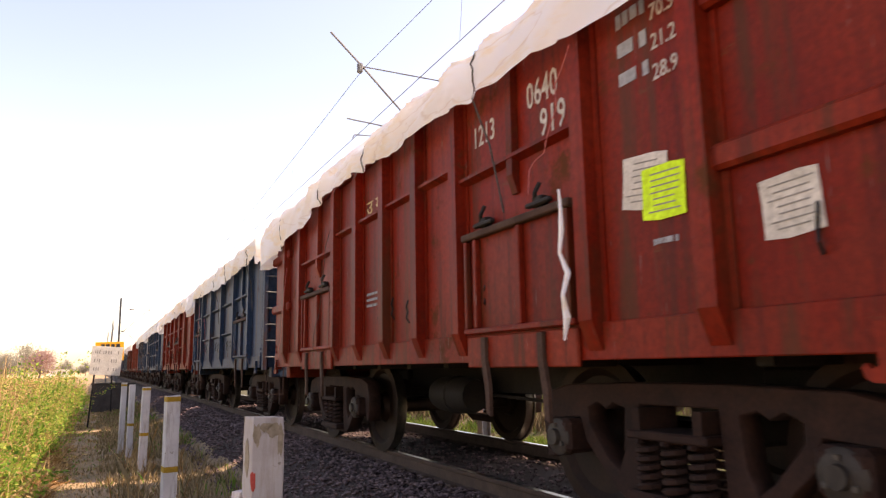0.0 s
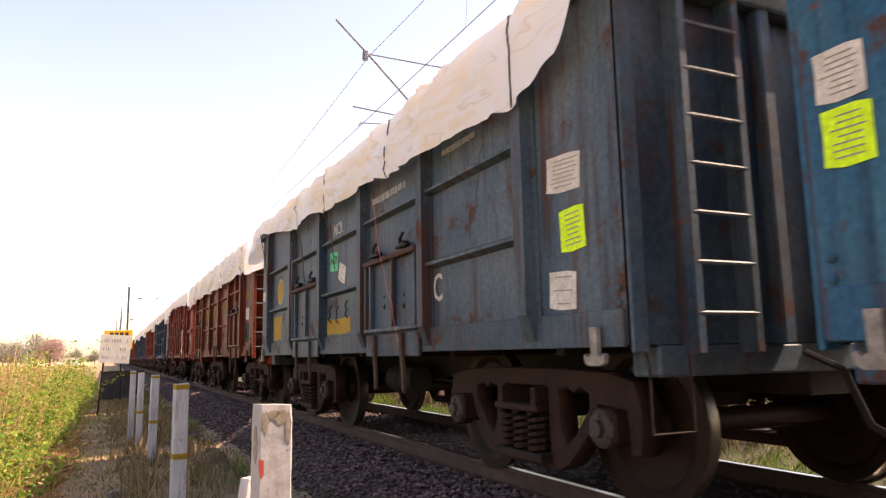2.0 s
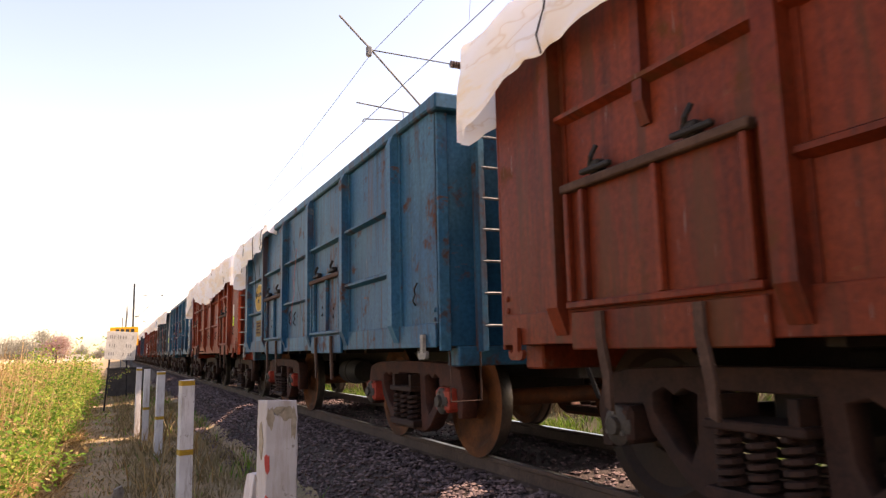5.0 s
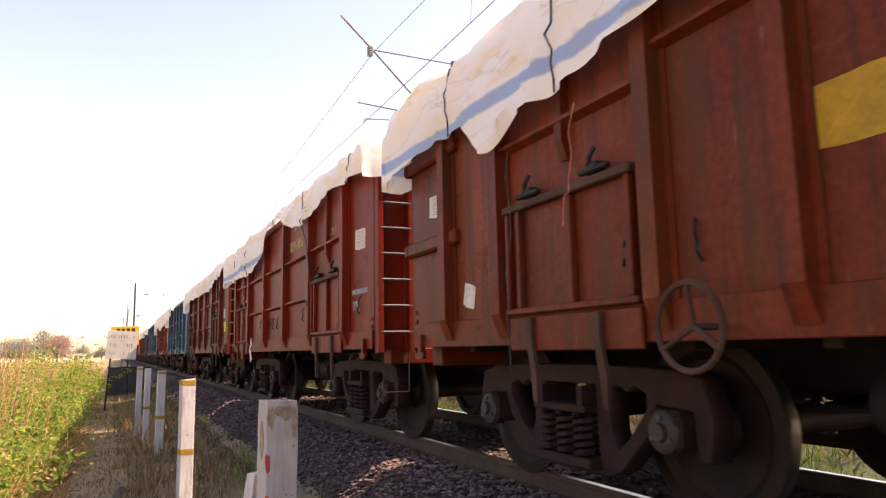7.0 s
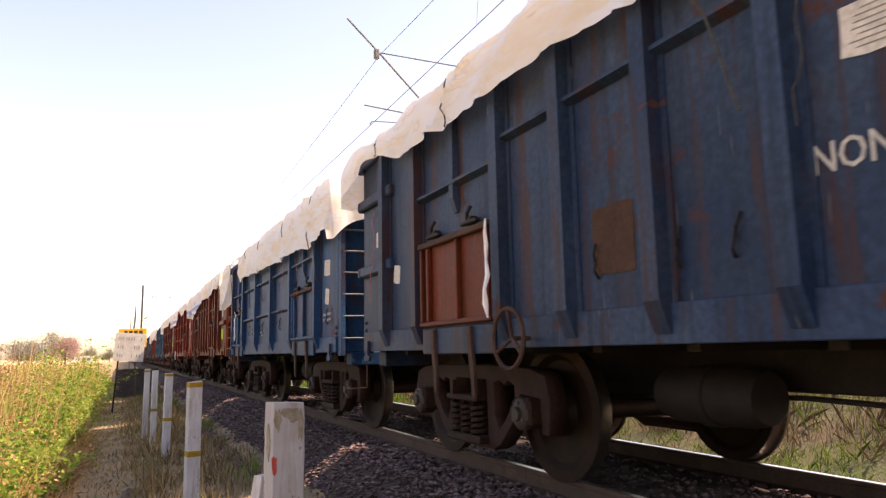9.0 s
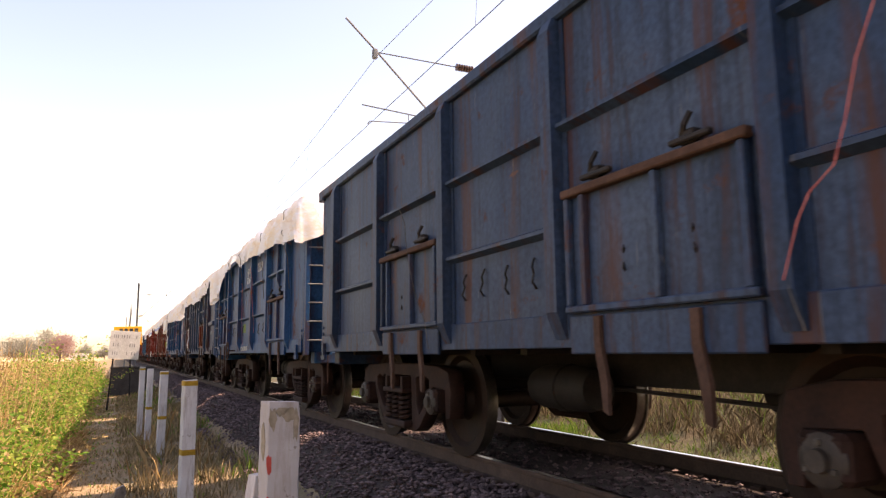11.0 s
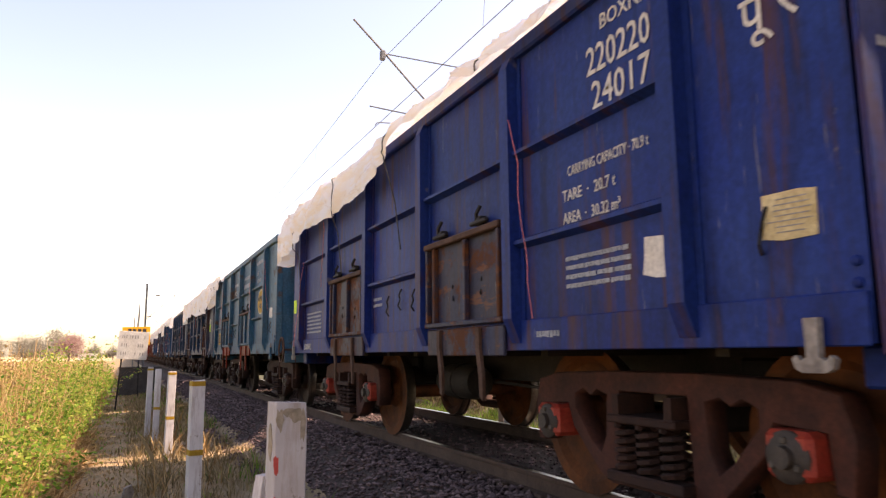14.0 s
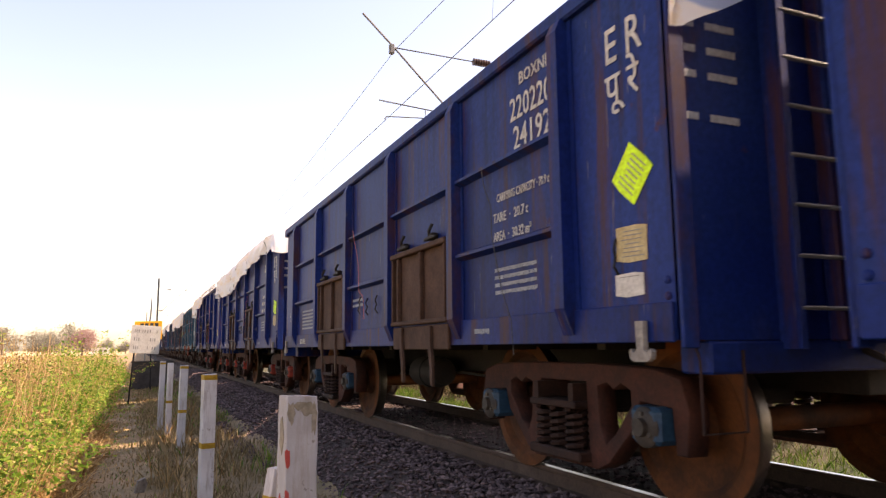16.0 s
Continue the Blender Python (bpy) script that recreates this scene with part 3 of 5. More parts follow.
def add_bogie(wagon, yc, caps, near=True):
    bogie = part("bogie", cached("bolster", lambda: Shape().box(-0.95, 0.95, -0.17, 0.17, 0.50, 0.80, 0.03).box(-0.25, 0.25, -0.22, 0.22, 0.78, 0.93, 0.02)
                                 .box(-0.82, 0.82, -0.62, -0.54, 0.42, 0.52, 0.01).box(-0.82, 0.82, 0.54, 0.62, 0.42, 0.52, 0.01).mesh("bolster", STEEL)),
                 wagon, "three-piece cast steel freight bogie", pose(0, yc, 0))
    cap = {"grey": CAP, "blue": CAPBLUE, "red": CAPRED}[caps]
    for s in (-1, 1):
        part("side_frame", cached(("side_frame", caps == "grey"), lambda: side_frame_mesh(BOGIE if caps == "grey" else RUSTBOGIE)), bogie, "", pose(1.12 * s, 0, 0))
        part("spring_seat", cached("seat", lambda: Shape().box(-0.15, 0.15, -0.33, 0.33, 0.20, 0.265, 0.01).box(-0.16, 0.16, -0.30, 0.30, 0.55, 0.60, 0.01)
                                   .box(-0.14, 0.14, -0.26, -0.2, 0.6, 0.72).box(-0.14, 0.14, 0.2, 0.26, 0.6, 0.72).mesh("spring_seat", BOGIE)),
             bogie, "", pose(1.14 * s, 0, 0))
        for dy in (-0.2, 0, 0.2):
            for dx in ((0.02, -0.16) if s < 0 else (0.02,)) if near else ((0.02,) if s < 0 else ()):
                part("spring", cached("spring", spring_mesh), bogie, "", pose((1.2 + dx) * s, dy, 0))
        for dy in (-1.0, 1.0):
            part("axle_box", cached("axle_box" + caps, lambda: Shape().box(-0.13, 0.10, -0.13, 0.13, 0.40, 0.62, 0.03).mesh("axle_box", cap if caps != "grey" else BOGIE)),
                 bogie, "", pose(1.16 * s, dy, 0))
            part("axle_cap", cached(("axle_cap", s), lambda: Shape().lathe([(0.0, 0.12), (0.05 * s, 0.12), (0.065 * s, 0.10), (0.07 * s, 0.055), (0.10 * s, 0.05), (0.10 * s, 0.01)], 0, (0, 0, 0.5), 18).mesh("axle_cap", CAP, True)),
                 bogie, "round bearing cap", pose(1.23 * s, dy, 0))
            for a in (90, 210, 330) if s < 0 and near else ():
                part("bolt", cached("bolt", lambda: Shape().box(-0.012, 0.012, -0.014, 0.014, -0.014, 0.014, 0.004).mesh("bolt", BOLT)), bogie, "", pose(1.30 * s, dy + 0.078 * math.cos(radians(a)), 0.5 + 0.078 * math.sin(radians(a))))
    for dy in (-1.0, 1.0):
        ob = part("wheelset", cached(("wheelset", caps == "grey"), lambda: wheelset_mesh(None if caps == "grey" else RUSTWHEEL)), wagon, "pair of spoked-less steel wheels on an axle".replace("spoked-less ", "solid "), pose(0, yc + dy, 0.5))
        WHEELS.append((ob, yc + dy))


WHEELS = []


def wavy(pts, amp, seed):
    r = random.Random(seed)
    return [(x + r.uniform(-amp, amp), y + r.uniform(-amp, amp), z + r.uniform(-amp, amp)) for x, y, z in pts]


def make_wagon(k, paint, layout, length=9.624, caps="grey", door_paint=None, brake_wheel=None, label=""):
    """An open-top bogie wagon. layout 'doors_out': doors beside the end panels; 'doors_in': doors one bay further in; 'ribbed': many ribs."""
    P = PAINT[paint]
    wagon = tagged(new("open_wagon"), label, "freight wagon", "wagons of the train")
    L = length
    o = -L / 2
    sh = 1.0 if length < 10 else length / 9.784
    key = (paint, layout, length)
    dp = PAINT[door_paint] if door_paint in PAINT else (RUSTY if door_paint == "rusty" else P)
    dk = (paint, layout, length, door_paint)
    low_m = PAINT["red"] if k == 14 else RUSTY
    stakes = [o + u * sh for u in STAKES]
    if layout == "ribbed":
        stakes = [o + u * sh for u in (0.95, 1.80, 3.35, 4.10, 4.88, 5.66, 6.44, 7.98, 8.84)]
    doors = {"doors_out": ((0, 1), (4, 5)), "doors_in": ((1, 2), (3, 4)), "ribbed": ((1, 2), (6, 7))}[layout]
    door_bays = [d[0] for d in doors]
    ladder_x, ladder_w = (-0.93, 0.42) if paint == "navy" else ((-1.25, 0.42) if layout == "doors_in" else (-1.59, 0.34))

    def wall(s):
        return Shape().box(-HALF, -HALF + 0.012, o, -o, 1.0, 3.06).mesh("side_wall", P)

    def sill():
        shp = Shape().box(-HALF - 0.022, -HALF - 0.003, o + 0.02, -o - 0.02, 0.99, 1.19, 0.006)
        return shp.mesh("side_sill", P)

    def coping():
        return Shape().box(-HALF - 0.05, -HALF + 0.08, o - 0.01, -o + 0.01, 3.02, 3.13, 0.015).mesh("coping", P)

    stake = lambda: Shape().prism([(-HALF - 0.003, 3.03), (-HALF - 0.06, 3.03), (-HALF - 0.095, 2.95), (-HALF - 0.095, 1.20), (-HALF - 0.03, 1.04), (-HALF - 0.003, 1.04)], 1, -0.058, 0.058) \
        .box(-HALF - 0.012, -HALF - 0.003, -0.10, 0.10, 1.05, 3.02).mesh("stake", P)
    stiff = lambda ln: Shape().prism([(-HALF - 0.003, 0.045), (-HALF - 0.065, 0.02), (-HALF - 0.065, -0.005), (-HALF - 0.003, -0.03)], 1, -ln / 2, ln / 2).mesh("stiffener", P)

    def door(ln):
        h = ln / 2 - 0.10
        d = Shape().box(-HALF - 0.03, -HALF - 0.004, -h, h, 1.19, 1.90)
        return d.mesh("door", dp)

    door_top = lambda h: Shape().box(-HALF - 0.09, -HALF - 0.031, -h, h, 1.855, 1.905, 0.008).mesh("door_rail", RUSTY)
    door_bot = lambda h: Shape().box(-HALF - 0.08, -HALF - 0.031, -h, h, 1.185, 1.225, 0.008).mesh("door_rail", dp)
    door_rib = lambda: Shape().box(-HALF - 0.075, -HALF - 0.031, -0.02, 0.02, 1.226, 1.854, 0.006).mesh("door_rib", dp)
    latch = lambda: Shape().box(-HALF - 0.07, -HALF - 0.004, -0.05, 0.05, 1.92, 1.99, 0.01).tube([(-HALF - 0.05, 0.04, 1.95), (-HALF - 0.075, 0.0, 2.01), (-HALF - 0.05, -0.02, 2.07)], 0.016, 6) \
        .box(-HALF - 0.09, -HALF - 0.05, -0.16, 0.10, 1.925, 1.955, 0.008).mesh("latch", STEEL)
    arm = lambda: Shape().prism([(0.0, 1.16), (0.055, 1.16), (0.055, 1.0), (0.012, 0.80), (0.0, 0.66), (-0.045, 0.64), (-0.045, 0.82), (0.0, 1.02)], 0, -HALF - 0.085, -HALF - 0.06).mesh("hinge_arm", low_m)
    lip = lambda ln: Shape().box(-HALF - 0.055, -HALF - 0.024, -ln / 2 + 0.07, ln / 2 - 0.07, 0.955, 1.17, 0.008).mesh("door_apron", low_m if k == 14 else (dp if door_paint in ("rusty", "slate") else P))

    for s in (-1, 1):
        turn = pose(0, 0, 0, 0, 0, 180) if s > 0 else Matrix()
        part("side_wall", cached(("wall", key), lambda: wall(s)), wagon, "", turn)
        part("side_sill", cached(("sill", key), sill), wagon, "", turn)
        part("coping", cached(("coping", key), coping), wagon, "", turn)
        for y in stakes:
            part("stake", cached(("stake", paint), stake), wagon, "", turn @ pose(0, y, 0))
        for b in range(len(stakes) - 1):
            ya, yb = stakes[b], stakes[b + 1]
            ln, ym = round(yb - ya - 0.116, 3), (ya + yb) / 2
            if b in door_bays:
                dr = part("door", cached(("door", dk, ln), lambda: door(ln)), wagon, "side door with pressed ribs", turn @ pose(0, ym, 0))
                h = ln / 2 - 0.06
                part("door_rail", cached(("dt", ln), lambda: door_top(h)), dr)
                part("door_rail", cached(("db", dk, ln), lambda: door_bot(h)), dr)
                for dy in (-h + 0.05, -0.06 * ln, 0.34 * ln, h - 0.03):
                    part("door_rib", cached(("dr", dk), door_rib), dr, "", pose(0, dy, 0))
                for dy in (-0.22 * ln, 0.26 * ln):
                    part("latch", cached("latch", latch), dr, "", pose(0, dy, 0))
                    part("hinge_arm", cached(("arm", k == 14), arm), dr, "bent steel hinge arm", pose(0, dy - 0.03, 0))
                part("door_apron", cached(("lip", dk, ln, k == 14), lambda: lip(ln)), wagon, "", turn @ pose(0, ym, 0))
                part("stiffener", cached(("stiff", paint, ln), lambda: stiff(ln)), wagon, "", turn @ pose(0, ym, 2.32))
                if layout != "doors_in":
                    part("half_stake", cached(("half", paint), lambda: Shape().prism([(-HALF - 0.003, 3.03), (-HALF - 0.05, 3.03), (-HALF - 0.06, 2.2), (-HALF - 0.02, 2.08), (-HALF - 0.003, 2.08)], 1, -0.035, 0.035).mesh("half_stake", P)),
                         wagon, "", turn @ pose(0, ym, 0))
            elif layout != "ribbed" or 2 <= b <= 5:
                for z in (1.70, 2.32) if layout != "ribbed" else (2.46,):
                    part("stiffener", cached(("stiff", paint, ln), lambda: stiff(ln)), wagon, "", turn @ pose(0, ym, z))

    def end_wall():
        return Shape().box(-HALF, HALF, o, o + 0.012, 1.0, 3.06).mesh("end_wall", P)

    def end_post():
        return Shape().box(-0.05, 0.05, o - 0.10, o - 0.003, 0.99, 3.02, 0.012).mesh("end_post", P)

    def end_cope():
        return Shape().box(-HALF - 0.05, HALF + 0.05, o - 0.12, o + 0.06, 2.99, 3.135, 0.015).mesh("end_coping", P)

    def end_beam():
        return Shape().box(-HALF - 0.06, HALF + 0.06, o - 0.09, o - 0.003, -0.06, 0.06, 0.02).mesh("end_beam", P)

    rung = lambda: Shape().tube([(ladder_x, o - 0.122, 0), (ladder_x + ladder_w, o - 0.122, 0)], 0.012, 6).mesh("ladder_rung", GALV, True)
    for s in (-1, 1):
        turn = pose(0, 0, 0, 0, 0, 180) if s > 0 else Matrix()
        part("end_wall", cached(("end", key), end_wall), wagon, "", turn)
        part("end_coping", cached(("endc", key), end_cope), wagon, "", turn)
        part("headstock", cached(("head", key), lambda: Shape().box(-1.45, 1.45, o - 0.02, o + 0.2, 0.83, 0.995, 0.012).mesh("headstock", P)), wagon, "", turn)
        for x in (-0.55, 0.0, 0.55):
            part("end_post", cached(("post", key), end_post), wagon, "", turn @ pose(x, 0, 0))
        for x in (ladder_x, ladder_x + ladder_w) if s < 0 else ():
            part("ladder_stile", cached(("stile", key), lambda: Shape().box(-0.028, 0.028, o - 0.13, o - 0.115, 0.95, 3.0, 0.004).box(-0.028, -0.018, o - 0.115, o - 0.003, 0.95, 3.0).mesh("ladder_stile", P)), wagon, "", pose(x, 0, 0))
        for x in (-HALF + 0.05, HALF - 0.05):
            part("corner_post", cached(("corner", key), lambda: Shape().box(-0.05, 0.052, o - 0.03, o - 0.002, 0.96, 3.0, 0.006).mesh("corner_post", P)), wagon, "", turn @ pose(x, 0, 0))
        for bz in (1.06, 1.14, 1.22, 1.30) if k > -3 else ():
            part("rivet", cached(("rivet", paint), lambda: Shape().lathe([(0.0, 0.022), (-0.008, 0.02), (-0.014, 0.010), (-0.015, 0.001)], 0, (0, 0, 0), 8).mesh("rivet", P)), wagon, "", pose(-HALF - 0.003, s * (-o - 0.06), bz))
        for z in (1.85, 2.6) if layout == "ribbed" else ():
            part("end_beam", cached(("beam", key), end_beam), wagon, "", turn @ pose(0, 0, z))
        if layout == "ribbed":
            for z in (1.85, 2.6):
                for ss in (-1, 1):
                    part("end_beam", cached(("wrap", key, ss), lambda: Shape().box(ss * HALF - 0.05, ss * HALF + 0.05, o + 0.002, o + 0.95, -0.06, 0.06, 0.02).mesh("end_beam", P)), wagon, "", turn @ pose(ss * 0.012, 0, z))
        for i in range(7) if s < 0 else ():
            part("ladder_rung", cached(("rung", length, ladder_x), rung), wagon, "", turn @ pose(0, 0, 1.16 + 0.27 * i))
        part("coupler", cached(("coupler", length), lambda: Shape().box(-0.1, 0.1, o - 0.30, o + 0.3, 0.99, 1.2, 0.03).box(-0.16, 0.16, o - (0.544 if length < 10 else 0.464), o - 0.28, 0.94, 1.25, 0.04).mesh("coupler", STEEL)), wagon, "knuckle coupler", turn)
        part("brake_hose", cached(("hose", length), lambda: Shape().tube([(-0.35, o, 0.95), (-0.36, o - 0.25, 0.85), (-0.3, o - 0.34, 0.55), (-0.2, o - 0.46, 0.45)], 0.022, 6).mesh("brake_hose", STEEL, True)), wagon, "", turn)
        part("tie_hook", cached(("hook", paint), lambda: Shape().prism([(y * 0.62, 1.10 + (z - 1.14) * 0.74) for y, z in ((-0.05, 1.14), (0.05, 1.14), (0.045, 0.94), (0.09, 0.92), (0.12, 0.95), (0.145, 0.93), (0.13, 0.88),
                                                                       (0.08, 0.86), (-0.08, 0.86), (-0.13, 0.88), (-0.145, 0.93), (-0.12, 0.95), (-0.09, 0.92), (-0.045, 0.94))], 0, -HALF - 0.06, -HALF - 0.03)
                                .mesh("tie_hook", HOOK if paint in ("navy", "azure", "grey") else P)), wagon, "double lashing hook", pose(0, s * (-o - 0.23), 0))
        part("grab_iron", cached(("grab", length), lambda: Shape().tube([(-HALF + 0.1, o + 0.02, 1.0), (-HALF + 0.08, o - 0.04, 0.9), (-HALF + 0.08, o - 0.04, 0.55), (-HALF + 0.36, o - 0.04, 0.55), (-HALF + 0.36, o - 0.04, 0.95)], 0.008, 6).mesh("grab_iron", BOGIE, True)), wagon, "", turn)
    part("floor", cached(("floor", length), lambda: Shape().box(-HALF + 0.02, HALF - 0.02, o + 0.02, -o - 0.02, 1.03, 1.06).mesh("floor", STEEL)), wagon)
    part("centre_sill", cached(("under", length), lambda: Shape().box(-0.18, 0.18, o + 0.1, -o - 0.1, 0.68, 1.03, 0.01).mesh("centre_sill", STEEL)), wagon, "dark riveted centre sill")
    for u in (0.9, 2.5, 3.3, 4.1, 4.9, 5.7, 6.5, 7.3, 8.9):
        part("cross_bearer", cached("bearer", lambda: Shape().box(-1.40, 1.40, 0, 0.09, 0.95, 1.025).mesh("cross_bearer", STEEL)), wagon, "", pose(0, o + u, 0))
    part("brake_cylinder", cached("cyl", lambda: Shape().lathe([(-0.42, 0.05), (-0.42, 0.16), (-0.3, 0.19), (-0.06, 0.19), (-0.05, 0.205), (0.05, 0.205), (0.06, 0.19), (0.3, 0.19), (0.42, 0.16), (0.42, 0.05)], 1, (-0.5, 0.9, 0.66), 18).mesh("brake_cylinder", STEEL, True)), wagon)
    part("air_reservoir", cached("res", lambda: Shape().lathe([(-0.5, 0.05), (-0.48, 0.15), (-0.4, 0.19), (0.4, 0.19), (0.48, 0.15), (0.5, 0.05)], 0, (0.75, -0.6, 0.66), 18).mesh("air_reservoir", STEEL, True)), wagon)
    part("brake_rod", cached("rod", lambda: Shape().tube([(-0.35, -3.1, 0.56), (-0.3, 0.4, 0.66), (-0.3, 3.0, 0.56)], 0.018, 6).mesh("brake_rod", STEEL, True)), wagon)
    for s in (-1, 1):
        add_bogie(wagon, s * (-o - 1.72), caps, k > -4)
    if brake_wheel is not None:
        bw = part("brake_wheel", cached("bwheel", lambda: Shape().tube([(0, 0.19 * math.cos(i * 0.2618), 0.19 * math.sin(i * 0.2618)) for i in range(25)], 0.015, 6)
                                        .tube([(0.0, 0, 0.19), (0.03, 0, 0), (0, 0.165, -0.095)], 0.014, 6).tube([(0, -0.165, -0.095), (0.03, 0, 0), (0.16, 0, 0)], 0.016, 6).mesh("brake_wheel", RUSTY, True)),
                  wagon, "hand brake wheel with three spokes", pose(-HALF - 0.2, o + brake_wheel, 1.05))
    WAGONS.append((k, wagon, L))
    return wagon


WAGONS = []
TARPS = []


def front(k):
    """Where the leading end of wagon k stands at the start of the clip."""
    return START - (0.16 if k < 16 else 0.0) + {14: 0.22, 15: -0.2}.get(k, 0.0) - 10.713 * min(k, 15) - 10.963 * max(0, k - 15)


def make_tarp(k, L, edge, seed, stripe=False, flap=0):
    """A tarpaulin over the load, draped over the wagon's rims and ends, pulled in by lashing cords, with loose folds.
    edge: rows of (metres from the trailing end, drop below the rim, rise above it)."""
    u0, u1 = edge[0][0], edge[-1][0]
    if u0 < 0.3:
        u0 = -0.135
    if u1 > L - 0.2:
        u1 = L + 0.135 if u1 < L + 0.4 else u1

    def at(u, i):
        if u <= edge[0][0]:
            return edge[0][i]
        for a, b in zip(edge, edge[1:]):
            if u <= b[0]:
                f = (u - a[0]) / (b[0] - a[0])
                f = f * f * (3 - 2 * f)
                return a[i] + (b[i] - a[i]) * f
        return edge[-1][i]

    rng = random.Random(seed)
    o = -L / 2
    nu = 190 if k > -3 else 70
    vs, fs = [], []
    key = [(-1.745, -1.0), (-1.75, -0.5), (-1.74, -0.15), (-1.72, 0.0), (-1.66, 0.10), (-1.42, 0.38), (-1.02, 0.78), (-0.5, 1.02), (0.0, 1.10), (0.5, 1.04), (1.02, 0.84), (1.42, 0.44), (1.66, 0.12), (1.72, 0.0), (1.75, -0.5), (1.745, -1.0)]
    prof = []
    for q, (a, b) in enumerate(zip(key, key[1:])):
        steps = (4, 3, 2, 2, 4, 4, 3, 2, 2, 3, 2, 2, 1, 2, 2)[q] if k > -3 else 1
        prof += [(a[0] + (b[0] - a[0]) * t / steps, a[1] + (b[1] - a[1]) * t / steps) for t in range(steps)]
    prof.append(key[-1])
    nv = len(prof)
    cords = max(3, int((u1 - u0) / 1.9))
    cord_f = [(c + 0.5 + rng.uniform(-0.22, 0.22)) / cords for c in range(cords)]
    for i in range(nu + 1):
        f = i / nu
        u = u0 + (u1 - u0) * f
        y = o + u
        lead, trail = max(0.0, 1 - (u1 - u) / 0.8), max(0.0, 1 - (u - u0) / 0.6)
        pull = max(math.exp(-(((f - c) * (u1 - u0)) / 0.11) ** 2) for c in cord_f)
        wide = max(math.exp(-(((f - c) * (u1 - u0)) / 0.5) ** 2) for c in cord_f)
        d = at(u, 1) + 0.09 * noise.noise((y * 0.7, seed, 0)) + 0.012 * noise.noise((y * 3.1, seed, 4)) + 0.03 * pull
        r = at(u, 2) * (1.0 + 0.26 * noise.noise((y * 0.6, seed * 1.7, 9)) + 0.24 * noise.noise((y * 1.9, seed, 2))) + 0.05 * (1 - wide)
        for x, h in prof:
            z = 3.15 + (h * d if h < 0 else h * max(0.02, r - 0.06 * pull))
            sl = y * 0.9 + (z - 3.15) * 1.7 + 0.6 * noise.noise((y * 0.4, z * 0.5, seed))
            crease = (1 - abs(noise.noise((sl * 1.5, x * 0.25, seed + 5)))) ** 5 * 0.10 + (1 - abs(noise.noise((sl * 3.6, x * 0.4, seed + 8)))) ** 6 * 0.05
            fan = 0.05 * wide * (1 - pull) * math.sin(atan_fold(f, cord_f, u1 - u0, z) * 7 + seed)
            soft = 0.05 * noise.noise((x * 1.1 + seed, y * 1.1, z * 1.2))
            out = crease + fan + soft - 0.05 * pull
            if h <= 0.0:
                out = 0.6 * max(0.0, out + 0.02) + 0.012 + 0.04 * lead
            sx = -1 if x < 0 else 1
            side = 1.0 if h <= 0.10 else max(0.0, 1 - abs(h - 0.10) * 2.2)
            vs.append((x + sx * out * side, y, z + out * (1 - side) + (0.16 * (lead + trail) * max(0.0, h) * noise.noise((x * 3.1, seed, u > 3)))))
    n0 = len(vs)
    for e, (row, dirn) in enumerate(((0, -1), (nu, 1))):
        ed = edge[0] if e == 0 else edge[-1]
        for st in range(1, 5):
            q = st / 4
            for j, (x, h) in enumerate(prof):
                bx, by_, bz = vs[row * nv + j]
                mid = 1 - min(1.0, abs(x) / 1.7) ** 3
                low = 3.15 - ed[1] * (1 - 0.75 * mid) - 0.10 - 0.13 * noise.noise((x * 2.3, seed, e))
                drop = max(0.0, bz - low) * q ** 1.6
                vs.append((bx * (1 - 0.012 * q), by_ + dirn * (0.05 * math.sin(q * 1.57) + 0.05 * q * noise.noise((x * 5, seed, e)) + 0.03 * q), bz - drop))
    for i in range(nu):
        for j in range(nv - 1):
            fs.append((i * nv + j, i * nv + j + 1, (i + 1) * nv + j + 1, (i + 1) * nv + j))
    for e, row in ((0, 0), (1, nu)):
        base = n0 + e * 4 * nv
        rows = [row * nv] + [base + q * nv for q in range(4)]
        for a, b in zip(rows, rows[1:]):
            for j in range(nv - 1):
                fs.append((a + j, a + j + 1, b + j + 1, b + j))
    me = Shape().add(vs, fs).mesh("tarpaulin", TARPBLUE if stripe else TARP, True)
    tarp = tagged(new("tarpaulin", me), "cream tarpaulin with pale blue stripe lashed over an open wagon" if stripe else "creased cream tarpaulin lashed over the load of an open wagon", "tarpaulin", "tarpaulins over the wagons")
    for c in cord_f:
        i = int(c * nu)
        pts = [Vector(vs[i * nv + j]) + Vector((-0.006 if prof[j][1] <= 0.5 else 0, 0, 0.006)) for j in range(0, nv * 2 // 3)]
        low = [(-HALF - 0.11, pts[0].y - 0.1, 2.45), (-HALF - 0.105, pts[0].y - 0.25, 1.95)] if rng.random() < 0.4 else []
        part("lashing_cord", Shape().tube([*low[::-1], *pts], 0.007, 5).mesh("lashing_cord", ROPE), tarp)
    for q in range(flap):
        fu = (9.2, 7.5)[q]
        gv, gf = [], []
        for a in range(9):
            for b in range(7):
                p, w = a / 8, b / 6 - 0.5
                gv.append((-1.5 + 0.28 * p * p + 0.10 * math.sin(w * 5 + p * 3), o + fu + w * (0.25 + 0.75 * p) + 0.35 * p * (1 if q == 0 else -0.6), 3.05 + 0.95 * p - 0.35 * p * p * abs(w + 0.2) * 2))
        for a in range(8):
            for b in range(6):
                gf.append((a * 7 + b, a * 7 + b + 1, a * 7 + b + 8, a * 7 + b + 7))
